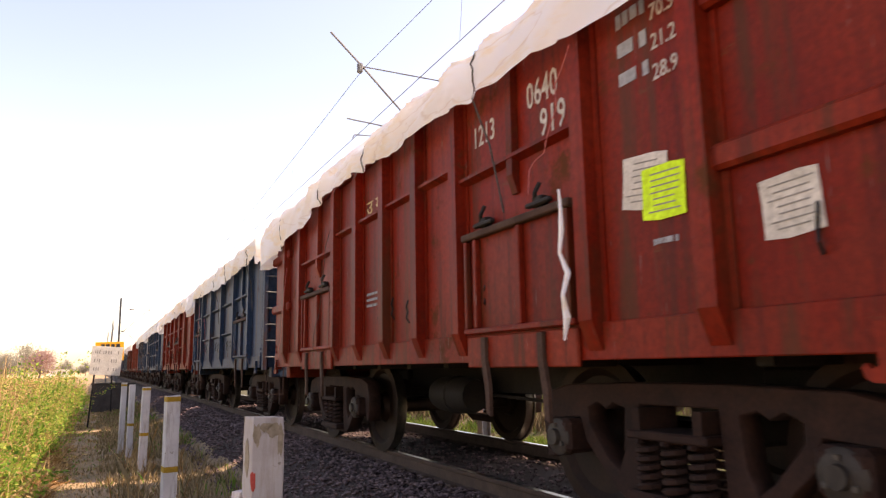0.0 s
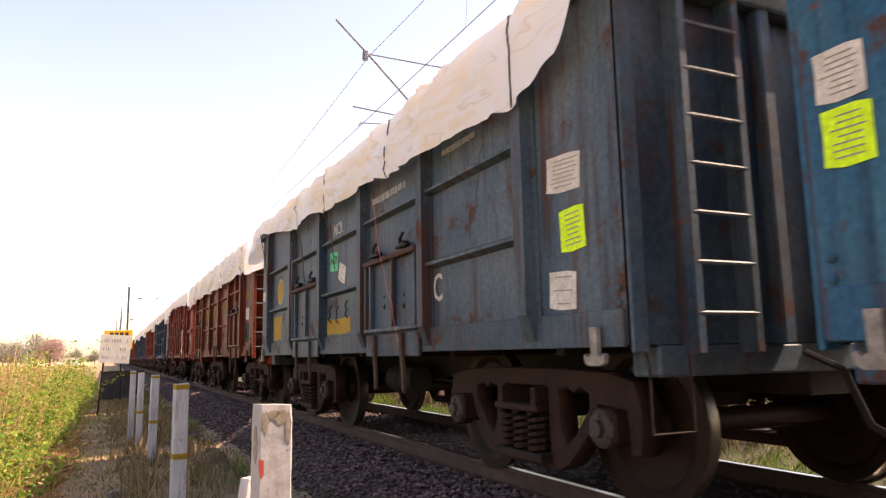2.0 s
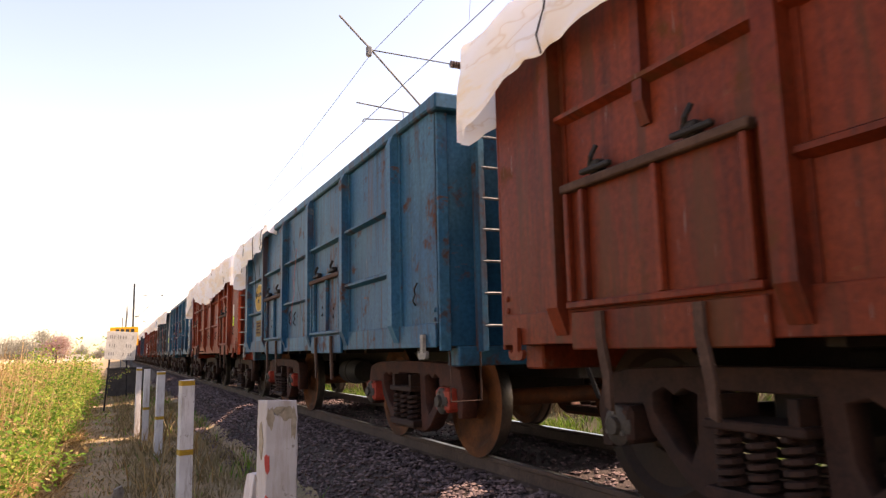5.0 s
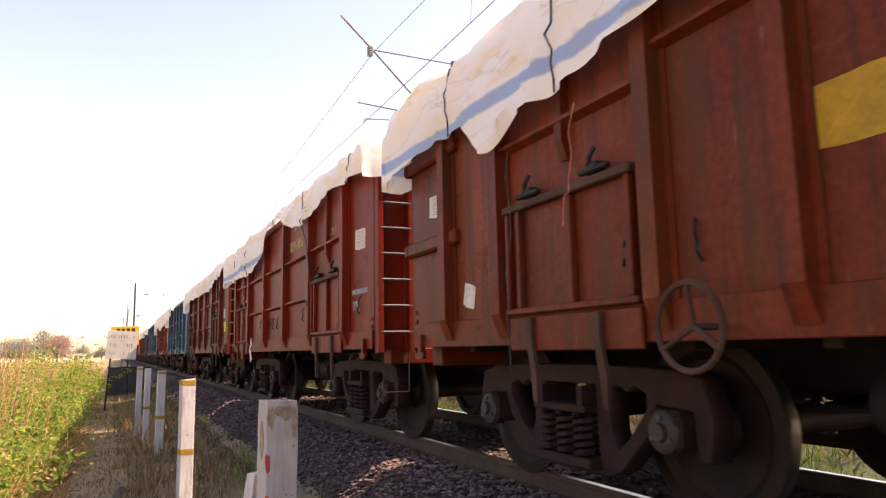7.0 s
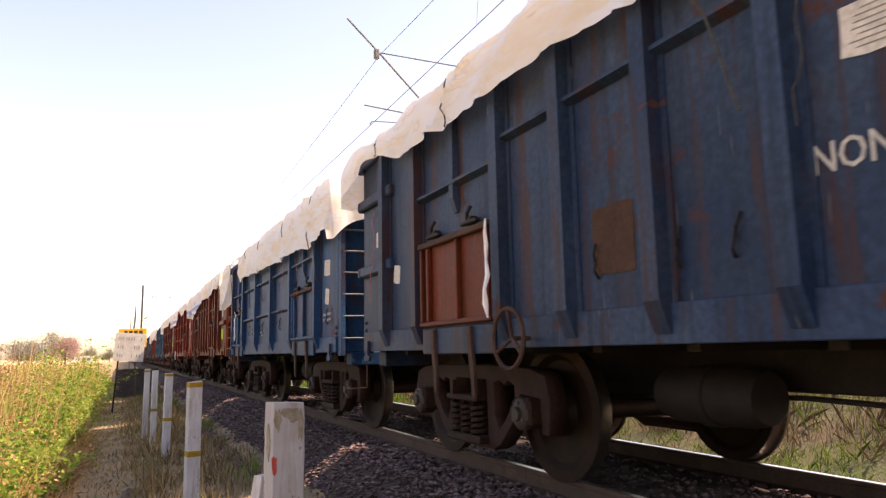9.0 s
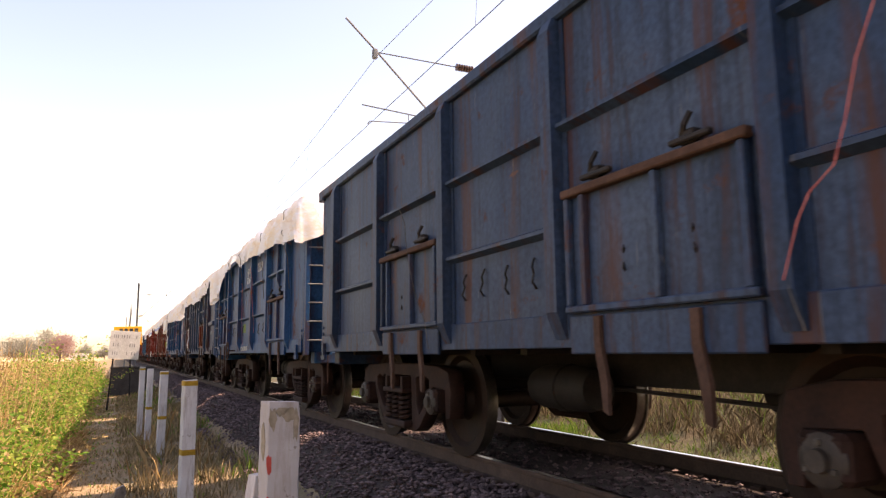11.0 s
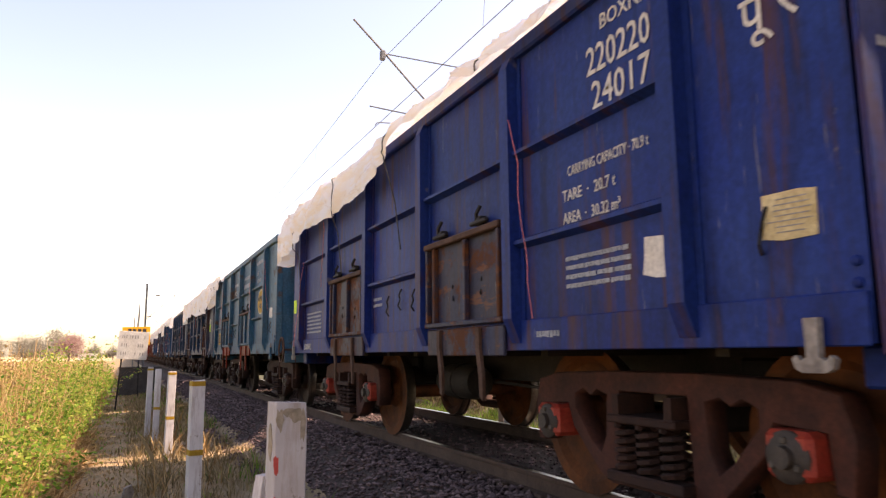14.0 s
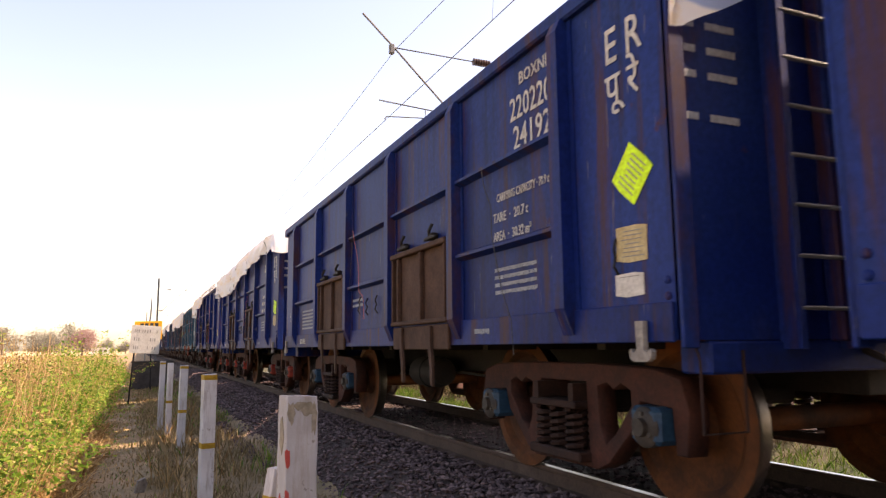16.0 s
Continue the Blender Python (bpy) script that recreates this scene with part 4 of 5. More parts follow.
        part("loose_flap", Shape().add(gv, gf).mesh("loose_flap", TARP, True), tarp, "stiff loose corner of the tarpaulin standing up")
    TARPS.append((k, tarp, L))
    return tarp


def atan_fold(f, cord_f, length, z):
    """Angle about the nearest lashing point, so that folds fan out from it."""
    c = min(cord_f, key=lambda q: abs(q - f))
    return math.atan2((f - c) * length, abs(z - 2.7) + 0.15)


TRAIN = {  # paint, layout, length, axle caps, door paint, brake wheel
    0: ("red", "ribbed", 9.624, "grey", None, None, "bright red oxide open freight wagon with ribbed steel sides"),
    1: ("brown", "doors_out", 9.624, "grey", None, 3.5, "faded red open wagon with a worn yellow stripe"),
    2: ("grey", "doors_in", 9.624, "grey", None, None, "grey-blue open wagon with yellow patches on its side"),
    3: ("azure", "doors_in", 9.624, "grey", None, None, "azure blue open wagon, rusty, without tarpaulin"),
    4: ("rust", "doors_out", 9.624, "grey", None, 5.97, "faded red open wagon with a hand brake wheel"),
    5: ("azure", "doors_in", 9.624, "red", None, None, "azure blue open wagon with a yellow oval on its side"),
    6: ("brown", "doors_out", 9.624, "grey", None, None, "brown open wagon with ribbed steel sides"),
    7: ("red", "doors_out", 9.624, "grey", None, None, "red oxide open wagon with stencilled numbers"),
    8: ("brown", "ribbed", 9.624, "grey", None, 6.1, "dark brown open wagon with close vertical ribs"),
    9: ("sky", "doors_out", 9.624, "grey", None, None, "bright blue open wagon with dusty ribbed sides"),
    10: ("dark", "ribbed", 9.624, "grey", "brown", 6.10, "dark blue ribbed open wagon with a rusty brown door"),
    11: ("sky", "doors_out", 9.624, "grey", None, 6.3, "dark blue open wagon with white stencilled letters"),
    12: ("dark", "doors_in", 9.624, "grey", None, None, "dark blue open wagon with ribbed sides"),
    13: ("dark", "doors_out", 9.624, "grey", "slate", None, "dark blue open wagon with grey dusty doors"),
    14: ("teal", "doors_in", 9.624, "grey", None, None, "weathered teal open wagon with rust and yellow patches"),
    15: ("navy", "doors_in", 9.624, "red", "slate", 9.55, "royal blue open wagon with white stencilled data"),
    16: ("navy", "doors_in", 10.034, "red", "slate", None, "royal blue open wagon with white stencilled data"),
    17: ("navy", "doors_in", 10.034, "blue", "rusty", None, "royal blue open wagon, empty, with rusty brown doors"),
    18: ("navy", "doors_in", 10.034, "blue", "slate", None, "royal blue open wagon with a loose tarpaulin"),
    19: ("navy", "doors_in", 10.034, "blue", "rusty", None, "royal blue open wagon with rusty doors"),
}
AHEAD = ("dark", "red", "dark", "dark", "rust", "brown", "grey", "dark", "red", "brown", "dark", "azure", "brown", "red", "dark", "sky")
for i, c in enumerate(AHEAD):
    TRAIN[-1 - i] = (c, ("doors_out", "doors_in", "doors_out", "ribbed")[i % 4], 9.624, "grey", None, None,
                     f"{'blue' if c in ('dark', 'grey', 'azure', 'sky') else 'red-brown'} open freight wagon with ribbed steel sides")
MADE = {}
for k in sorted(TRAIN):
    p, lay, ln, caps, dp, bw, lab = TRAIN[k]
    MADE[k] = make_wagon(k, p, lay, ln, caps, dp, bw, lab)

COVERS = {  # rows of (metres from the trailing end, drop below the rim, rise above it)
    0: ((0.0, 0.42, 0.30), (3.8, 0.30, 0.40), (6.4, 0.20, 0.75), (7.6, 0.40, 0.55), (9.75, 0.55, 0.30)),
    1: ((0.0, 0.55, 0.25), (3.1, 0.60, 0.24), (7.5, 0.50, 0.28), (9.3, 0.65, 0.60), (9.8, 0.40, 0.35)),
    2: ((0.0, 0.03, 0.05), (0.35, 0.48, 0.26), (0.9, 0.60, 0.32), (4.2, 0.50, 0.32), (8.2, 0.30, 0.42), (9.0, 0.16, 0.50), (9.85, 0.45, 0.20)),
    4: ((0.0, 0.60, 0.25), (3.8, 0.80, 0.16), (5.7, 0.72, 0.22), (7.4, 0.55, 0.55), (8.2, 0.20, 0.42), (9.2, 0.60, 0.25), (9.85, 0.85, 0.10)),
    5: ((6.6, 0.06, 0.25), (7.4, 0.38, 0.30), (8.2, 0.42, 0.42), (9.5, 0.60, 0.15), (9.9, 0.75, 0.08)),
    6: ((0.0, 0.10, 0.45), (0.7, 0.28, 0.62), (2.0, 0.45, 0.50), (5.0, 0.45, 0.42), (8.6, 0.40, 0.45), (9.75, 0.60, 0.35)),
    7: ((0.0, 0.30, 0.35), (3.0, 0.40, 0.44), (4.2, 0.08, 0.55), (4.9, 0.10, 0.60), (5.6, 0.50, 0.30), (6.6, 0.70, 0.35), (9.8, 0.60, 0.15)),
    8: ((0.0, 0.35, 0.40), (5.0, 0.45, 0.55), (7.4, 0.72, 0.60), (7.9, 0.85, 0.50), (8.4, 0.50, 0.42), (9.85, 0.62, 0.35)),
    9: ((-0.05, 0.68, 0.02), (0.5, 0.70, 0.30), (2.5, 0.66, 0.30), (5.5, 0.62, 0.24), (6.6, 0.56, 0.20), (7.1, 0.66, 0.20), (7.55, 0.05, 0.05), (8.8, 0.02, 0.05), (9.3, 0.60, 0.08), (9.85, 0.95, 0.05)),
    10: ((0.0, 0.12, 0.50), (0.45, 0.26, 0.62), (1.0, 0.40, 0.48), (3.6, 0.48, 0.40), (7.8, 0.40, 0.40), (8.9, 0.16, 0.40), (9.85, 0.45, 0.12)),
    11: ((0.0, 0.50, 0.45), (4.6, 0.30, 0.60), (5.1, 0.36, 0.62), (5.7, 0.06, 0.25), (7.2, 0.35, 0.22), (8.5, 0.72, 0.20), (9.85, 0.75, 0.10)),
    13: ((0.1, 0.65, 0.30), (0.7, 0.80, 0.28), (3.5, 0.82, 0.25), (6.0, 0.60, 0.25), (9.8, 0.75, 0.25)),
    14: ((7.6, 0.06, 0.20), (8.2, 0.36, 0.34), (9.4, 0.50, 0.26), (9.9, 0.70, 0.06)),
    15: ((0.05, 0.03, 0.10), (0.3, 0.06, 0.42), (1.0, 0.10, 0.58), (2.4, 0.10, 0.66), (3.2, 0.06, 0.40), (4.2, 0.08, 0.15), (5.4, 0.45, 0.30), (8.0, 0.45, 0.26), (9.85, 0.65, 0.12)),
    16: ((0.2, 0.25, 0.40), (1.0, 0.28, 0.62), (3.5, 0.40, 0.70), (5.6, 0.60, 0.78), (7.0, 0.66, 0.60), (8.4, 0.64, 0.40), (9.3, 0.42, 0.32), (10.05, 0.45, 0.10)),
    18: ((2.0, 0.30, 0.30), (8.0, 0.30, 0.34), (9.9, 0.40, 0.30), (10.60, 0.60, 0.12)),
}
for i in range(len(AHEAD)):
    if i not in (4, 11):
        q = 0.06 * (i % 4)
        COVERS[-1 - i] = ((0.2, 0.35 + q, 0.30), (4.0, 0.40, 0.28 + q), (8.5, 0.30 + q, 0.45 + q), (9.78, 0.55, 0.15))
for k, edge in COVERS.items():
    make_tarp(k, TRAIN[k][2], edge, 11 + 3 * k, k in (7, 8, 18), 2 if k == 9 else 0)


# ---- lettering, notices and paint marks on the wagons ----
def notice(k, u, z, w, h, m=None, tilt=0.0, lines=7, proud=0.004):
    """A paper sheet pasted on a wagon's side with rows of small print."""
    o = -TRAIN[k][2] / 2
    m = m or PAPER
    rng = random.Random(int(u * 100) + k)
    edge = [(-w / 2, -h / 2), (w * 0.1, -h / 2 - 0.008), (w / 2, -h / 2 + 0.006), (w / 2 - 0.004, h * 0.1), (w / 2, h / 2), (-w * 0.2, h / 2 + 0.004), (-w / 2, h / 2 - 0.006)]
    sheet_me = Shape().prism(edge, 0, -0.0015, 0.0015).mesh("notice", m)
    ob = part("notice", sheet_me, MADE[k], "", pose(-HALF - proud, o + u, z, tilt, 0, 0))
    if lines:
        q = Shape()
        for i in range(lines):
            zz = h * (0.36 - 0.72 * i / max(1, lines - 1))
            a = w * rng.uniform(0.26, 0.42)
            q.box(-0.0035, -0.0018, -a, a * rng.uniform(0.6, 1), zz - h * 0.014, zz + h * 0.014)
        part("print", q.mesh("print", PRINT), ob)
    return ob


def letters(k, text, u, z, size, m=None, squeeze=0.85, proud=0.004):
    o = -TRAIN[k][2] / 2
    return tagged(part("lettering", flat_text(text, size, m or WHITE, "LEFT", squeeze), MADE[k], "", pose(-HALF - proud, o + u, z)), kind="stuff")


def patch(k, u0, u1, z0, z1, m, name="paint_patch", seed=1):
    """A hand-painted patch with an uneven edge."""
    o = -TRAIN[k][2] / 2
    r = random.Random(seed)
    pts = []
    for i in range(10):
        pts.append((u0 + (u1 - u0) * i / 9, z0 + r.uniform(-0.008, 0.008)))
    for i in range(10):
        pts.append((u1 - (u1 - u0) * i / 9, z1 + r.uniform(-0.010, 0.008)))
    return part(name, Shape().prism([(o + a, b) for a, b in pts], 0, -HALF - 0.0032, -HALF - 0.001).mesh(name, m), MADE[k])


def oval(k, u, z, a, b, m):
    o = -TRAIN[k][2] / 2
    pts = [(o + u + a * math.cos(i * 0.2618), z + b * math.sin(i * 0.2618)) for i in range(24)]
    rim = [(o + u + 1.1 * a * math.cos(i * 0.2618), z + 1.12 * b * math.sin(i * 0.2618)) for i in range(24)]
    part("oval_rim", Shape().prism(rim, 0, -HALF - 0.0022, -HALF - 0.001).mesh("oval_rim", YELLOWED), MADE[k], "worn cream border")
    return part("paint_oval", Shape().prism(pts, 0, -HALF - 0.0042, -HALF - 0.001).mesh("paint_oval", m), MADE[k], "yellow painted oval")


def bars(k, u0, u1, z0, z1, rows, m=None, seed=1, proud=0.003, per=0.16):
    """Rows of painted small writing that cannot be read, as plain bars."""
    o = -TRAIN[k][2] / 2
    r = random.Random(seed + k)
    q = Shape()
    for i in range(rows):
        zz = z1 - (z1 - z0) * (i + 0.5) / rows
        u, hh = u1, (z1 - z0) / rows * 0.26
        while u > u0 + 0.03:
            w = min(u - u0, hh * r.uniform(1.1, 2.0) * (2.2 if r.random() < 0.12 else 1.0))
            q.box(-HALF - proud - 0.0015, -HALF - proud + 0.0015, o + u - w * 0.72, o + u, zz - hh * r.uniform(0.6, 1), zz + hh)
            u -= w
    return tagged(part("painted_text", q.mesh("painted_text", m or CHALK), MADE[k]), kind="stuff")


def data_panel(k, number, lime_tilt=0):
    """The stencilled data of the royal blue wagons."""
    letters(k, "BOXNHL", 1.50, 2.83, 0.13, squeeze=0.95)
    letters(k, "220220", 1.64, 2.59, 0.245, squeeze=0.77)
    letters(k, number, 1.60, 2.37, 0.245, squeeze=0.84)
    letters(k, "CARRYING CAPACITY · 70.9 t", 1.87, 2.04, 0.088, squeeze=0.64)
    letters(k, "TARE  ·  20.7 t", 1.93, 1.89, 0.10)
    letters(k, "AREA  ·  30.32 m³", 1.93, 1.75, 0.10, squeeze=0.75)
    bars(k, 1.30, 1.92, 1.34, 1.56, 4, per=0.14)
    letters(k, "E R", 0.50, 2.58, 0.30, squeeze=0.8)
    letters(k, "पू रे", 0.50, 2.34, 0.26, squeeze=0.9)
    bars(k, 1.96, 2.24, 1.05, 1.13, 1, proud=0.026, per=0.09)
    notice(k, 0.33, 1.52, 0.26, 0.19, YELLOWED, 2)
    letters(k, "BOXNHL", 8.74, 1.045, 0.115, proud=0.026)
    bars(k, 7.85, 8.68, 1.26, 1.58, 6, per=0.2)
    bars(k, 5.3, 6.6, 1.45, 1.58, 2, per=0.3)
    o = -TRAIN[k][2] / 2
    q = Shape()
    for z in (2.15, 2.38, 2.52, 2.66):
        for x0, x1 in ((-1.55, -1.42), (-1.34, -1.14)):
            q.box(x0, x1, o - 0.0045, o - 0.0015, z - 0.02, z + 0.02)
    tagged(part("painted_text", q.mesh("painted_text", CHALK), MADE[k]), kind="stuff")


letters(0, "0640", 2.42, 2.60, 0.25, squeeze=0.70)
letters(0, "919", 2.28, 2.38, 0.25, squeeze=0.75)
letters(0, "1213", 3.16, 2.55, 0.22, squeeze=0.75)
bars(0, 1.28, 1.52, 2.36, 2.86, 3)
letters(0, "70.3", 1.27, 2.68, 0.12)
letters(0, "21.24t", 1.27, 2.52, 0.12)
letters(0, "28.9 m³", 1.27, 2.36, 0.12)
letters(0, "उ म रे", 5.5, 2.52, 0.20, YELLOWED, 1.6)
bars(0, 5.17, 5.5, 1.55, 1.72, 3)
notice(0, 1.38, 1.87, 0.32, 0.27, None, 6)
notice(0, 1.25, 1.79, 0.29, 0.26, LIME, 2, proud=0.008)
notice(0, 0.57, 1.58, 0.27, 0.25, None, -3)
bars(0, 1.16, 1.34, 1.52, 1.58, 1)
patch(1, 2.62, 8.80, 1.98, 2.24, FADEY, seed=3)
patch(1, 0.12, 0.72, 2.08, 2.22, FADEY, seed=4)
patch(1, 0.28, 0.74, 1.27, 1.64, STEEL, "tar_patch", seed=5)
notice(1, 0.47, 1.81, 0.32, 0.22, None, 4)
letters(1, "SEC", 4.87, 2.46, 0.14)
bars(1, 4.67, 5.02, 1.40, 1.60, 3)
notice(2, 0.52, 2.03, 0.34, 0.22, None, 4)
notice(2, 0.45, 1.68, 0.24, 0.25, LIME, -3)
notice(2, 0.57, 1.33, 0.27, 0.22, None, 3, lines=3)
notice(2, 5.29, 2.09, 0.31, 0.22, GREENP, 3, lines=0)
letters(2, "ACB", 5.42, 2.06, 0.14, BLACKP, 0.95, proud=0.008)
letters(2, "NCR", 5.30, 2.40, 0.20)
letters(2, "C", 2.42, 1.40, 0.32)
bars(2, 3.0, 3.9, 2.46, 2.60, 1, per=0.13)
bars(2, 1.6, 2.2, 2.55, 2.65, 1, per=0.13)
patch(2, 4.65, 5.58, 1.22, 1.40, YELLOW, seed=6)
patch(2, 8.12, 8.70, 1.23, 1.60, YELLOW, seed=7)
oval(2, 8.25, 1.98, 0.19, 0.18, YELLOW)
notice(2, 9.50, 2.0, 0.24, 0.15)
notice(2, 4.96, 1.92, 0.26, 0.20, None, 18, lines=3)
letters(3, "उ म रे", 5.26, 2.64, 0.20, squeeze=1.2)
letters(3, "N C R", 5.26, 2.42, 0.20)
patch(3, 4.63, 5.38, 1.24, 1.46, YELLOW, seed=8)
patch(3, 8.00, 8.58, 1.24, 1.56, YELLOW, seed=9)
notice(3, 9.46, 1.98, 0.2, 0.2)
notice(3, 9.45, 1.74, 0.2, 0.22, LIME)
oval(3, 1.72, 2.02, 0.31, 0.21, YELLOW)
letters(3, "WITH TWIN", 1.95, 2.06, 0.085, BLACKP, 0.85, 0.006)
letters(3, "PIPE", 1.82, 1.94, 0.085, BLACKP, 0.85, 0.006)
notice(3, 0.48, 2.10, 0.3, 0.22, None, 3)
notice(3, 0.57, 1.64, 0.2, 0.24, None, 5)
notice(3, 0.41, 1.37, 0.27, 0.2, None, 3, lines=3)
bars(3, 2.87, 3.96, 2.46, 2.62, 1, per=0.13)
bars(3, 1.1, 2.3, 2.50, 2.80, 3)
bars(3, 4.48, 5.38, 1.98, 2.10, 2)
part("painted_ring", Shape().tube([(-HALF - 0.001, -TRAIN[3][2] / 2 + 0.54 + 0.15 * math.cos(i * 0.2618), 2.68 + 0.15 * math.sin(i * 0.2618)) for i in range(25)], 0.008, 4).mesh("painted_ring", CHALK), MADE[3])
letters(3, "NR", 0.64, 2.63, 0.14, CHALK, 0.85, 0.006)
notice(4, 9.38, 1.80, 0.33, 0.22, None, 4)
notice(4, 9.40, 2.05, 0.2, 0.13, None, 20, lines=0)
bars(4, 9.28, 9.62, 1.05, 1.15, 2, proud=0.026)
letters(4, "C.C.  68.8", 3.60, 1.90, 0.14, CHALK)
letters(4, "TARE 24.8", 3.58, 1.765, 0.13, CHALK)
notice(4, 0.5, 1.95, 0.2, 0.25)
notice(4, 0.5, 1.70, 0.16, 0.2, LIME, 12)
oval(5, 8.07, 1.99, 0.36, 0.235, YELLOW)
letters(5, "WITH TWIN", 8.32, 2.02, 0.10, BLACKP, 0.85, 0.006)
letters(5, "PIPE", 8.17, 1.90, 0.10, BLACKP, 0.85, 0.006)
patch(5, 7.82, 8.32, 1.28, 1.58, FADEY, seed=12)
bars(5, 7.86, 8.28, 1.32, 1.55, 4, RUSTY, proud=0.006)
notice(5, 9.30, 1.97, 0.32, 0.17, None, 4)
notice(5, 9.24, 1.70, 0.3, 0.2, LIME, 2)
letters(5, "RETURN", 9.38, 2.48, 0.11)
notice(6, 0.5, 1.95, 0.28, 0.22)
notice(6, 0.4, 1.62, 0.26, 0.24, LIME)
letters(7, "10099618956", 3.98, 2.50, 0.22, YELLOWED, 0.72)
letters(7, "BOXNM1", 3.65, 2.80, 0.11, YELLOWED)
letters(7, "AREA 28.9", 1.93, 2.42, 0.14, YELLOWED)
notice(7, 0.45, 2.20, 0.35, 0.22, None, 3)
letters(7, "PIPE", 0.72, 1.42, 0.15, CHALK)
bars(7, 0.2, 0.75, 1.56, 1.68, 1)
notice(8, 9.10, 2.17, 0.3, 0.18, None, 3)
patch(8, 4.98, 5.62, 1.70, 1.96, YELLOW, seed=13)
notice(8, 8.53, 1.37, 0.18, 0.17, None, 14, lines=0)
patch(8, 8.94, 9.30, 1.06, 1.20, STEEL, "tar_patch", seed=14)
notice(8, 0.62, 1.56, 0.30, 0.26, LIME, 5)
notice(8, 0.62, 2.12, 0.3, 0.2)
notice(9, 9.29, 2.24, 0.2, 0.16)
bars(9, 5.22, 5.49, 1.32, 1.44, 2, CHALK)
notice(9, 0.5, 2.1, 0.28, 0.2, None, 4)
notice(9, 0.5, 1.72, 0.18, 0.2, None, 8, lines=0)
bars(9, 0.3, 0.7, 1.38, 1.52, 2, CHALK)
notice(10, 9.08, 2.15, 0.26, 0.16, None, 3)
notice(10, 8.6, 1.73, 0.17, 0.17, None, 8, lines=0)
letters(10, "NON-POOL", 4.02, 1.62, 0.17)
notice(10, 3.72, 2.12, 0.26, 0.2, None, 3)
patch(10, 5.08, 5.44, 1.38, 1.76, RUSTY, "rust_patch", seed=15)
notice(10, 1.23, 1.77, 0.24, 0.22, LIME)
letters(10, "BOVP", 0.74, 1.55, 0.14, CHALK)
notice(11, 9.36, 2.29, 0.33, 0.2, None, 4)
letters(11, "ECoR", 5.06, 2.43, 0.19)
letters(11, "पू त रे", 5.04, 2.63, 0.18)
letters(11, "ECoR12120963912", 5.54, 1.045, 0.125, proud=0.026)
letters(11, "12120", 3.88, 2.56, 0.25)
patch(11, 5.09, 5.42, 1.42, 1.60, GREENISH, seed=16)
bars(11, 9.22, 9.58, 1.42, 1.58, 3)
bars(11, 9.22, 9.58, 1.04, 1.16, 2, proud=0.026)
notice(13, 0.6, 1.83, 0.26, 0.22, LIME)
notice(13, 0.6, 2.03, 0.28, 0.16)
bars(13, 5.0, 5.5, 1.3, 1.5, 3, YELLOW)
patch(14, 7.94, 8.52, 1.26, 1.58, YELLOW, seed=17)
bars(14, 8.02, 8.47, 1.30, 1.54, 4, RUSTY, proud=0.006)
notice(14, 9.22, 1.48, 0.2, 0.18)
bars(14, 9.02, 9.32, 1.04, 1.12, 1, proud=0.026)
oval(14, 1.64, 2.03, 0.34, 0.225, YELLOW)
letters(14, "दोहरे पाइप", 1.92, 2.06, 0.125, BLACKP, 0.95, 0.006)
letters(14, "वाले", 1.76, 1.90, 0.125, BLACKP, 0.95, 0.006)
bars(14, 2.7, 3.9, 2.62, 2.76, 1)
bars(14, 2.7, 3.9, 2.42, 2.60, 1)
bars(14, 1.45, 2.2, 2.78, 2.92, 1)
letters(14, "21.2", 1.40, 2.78, 0.14, CHALK)
letters(14, "टेयर", 2.15, 2.60, 0.14, CHALK)
letters(14, "क्षेत्रफल", 2.15, 2.43, 0.14, CHALK)
letters(14, "30.3", 1.40, 2.43, 0.14, CHALK)
letters(14, "W C R", 5.45, 2.42, 0.16, CHALK)
bars(14, 4.9, 5.45, 2.60, 2.74, 1)
tagged(part("lettering", flat_text("291", 0.11, WHITE, "LEFT", 0.9), MADE[14], "", pose(-1.20, -TRAIN[14][2] / 2 + 7.34, 0.71)), kind="stuff")
part("paint_mark", Shape().box(-1.199, -1.194, -TRAIN[14][2] / 2 + 8.74, -TRAIN[14][2] / 2 + 8.86, 0.72, 0.77, 0.001).mesh("paint_mark", CHALK), MADE[14])
notice(14, 0.5, 1.75, 0.3, 0.18, None, 4, lines=0)
data_panel(15, "24017")
notice(15, 0.99 + 0.1, 1.45, 0.24, 0.20, None, 6, lines=0)
notice(15, 9.52, 1.72, 0.17, 0.20, LIME)
data_panel(16, "23997")
notice(16, 0.29, 1.78, 0.28, 0.24, LIME, 12, proud=0.008)
notice(16, 1.2, 1.42, 0.2, 0.16, None, 4, lines=0)
data_panel(17, "24192")
notice(17, 0.30, 1.90, 0.25, 0.25, LIME, 42)
notice(17, 0.36, 1.30, 0.24, 0.12, None, 0, lines=1)
notice(17, 9.55, 1.5, 0.22, 0.16, None, 0, lines=0)
data_panel(18, "24080")


def hanging_cord(k, u, z, seed, m):
    """A loose cord that hangs down a wagon's side."""
    o = -TRAIN[k][2] / 2
    r = random.Random(seed)
    n, pts = 9, []
    ln = r.uniform(0.7, 1.5)
    du = r.uniform(-0.7, 0.7)
    for i in range(n):
        f = i / (n - 1)
        pts.append((-HALF - 0.115 - r.uniform(0, 0.02), o + u + du * f + r.uniform(-0.03, 0.03), z - ln * f + 0.12 * math.sin(f * 9) * f))
    part("loose_cord", Shape().tube(pts, 0.0035, 5).mesh("loose_cord", m), MADE[k])


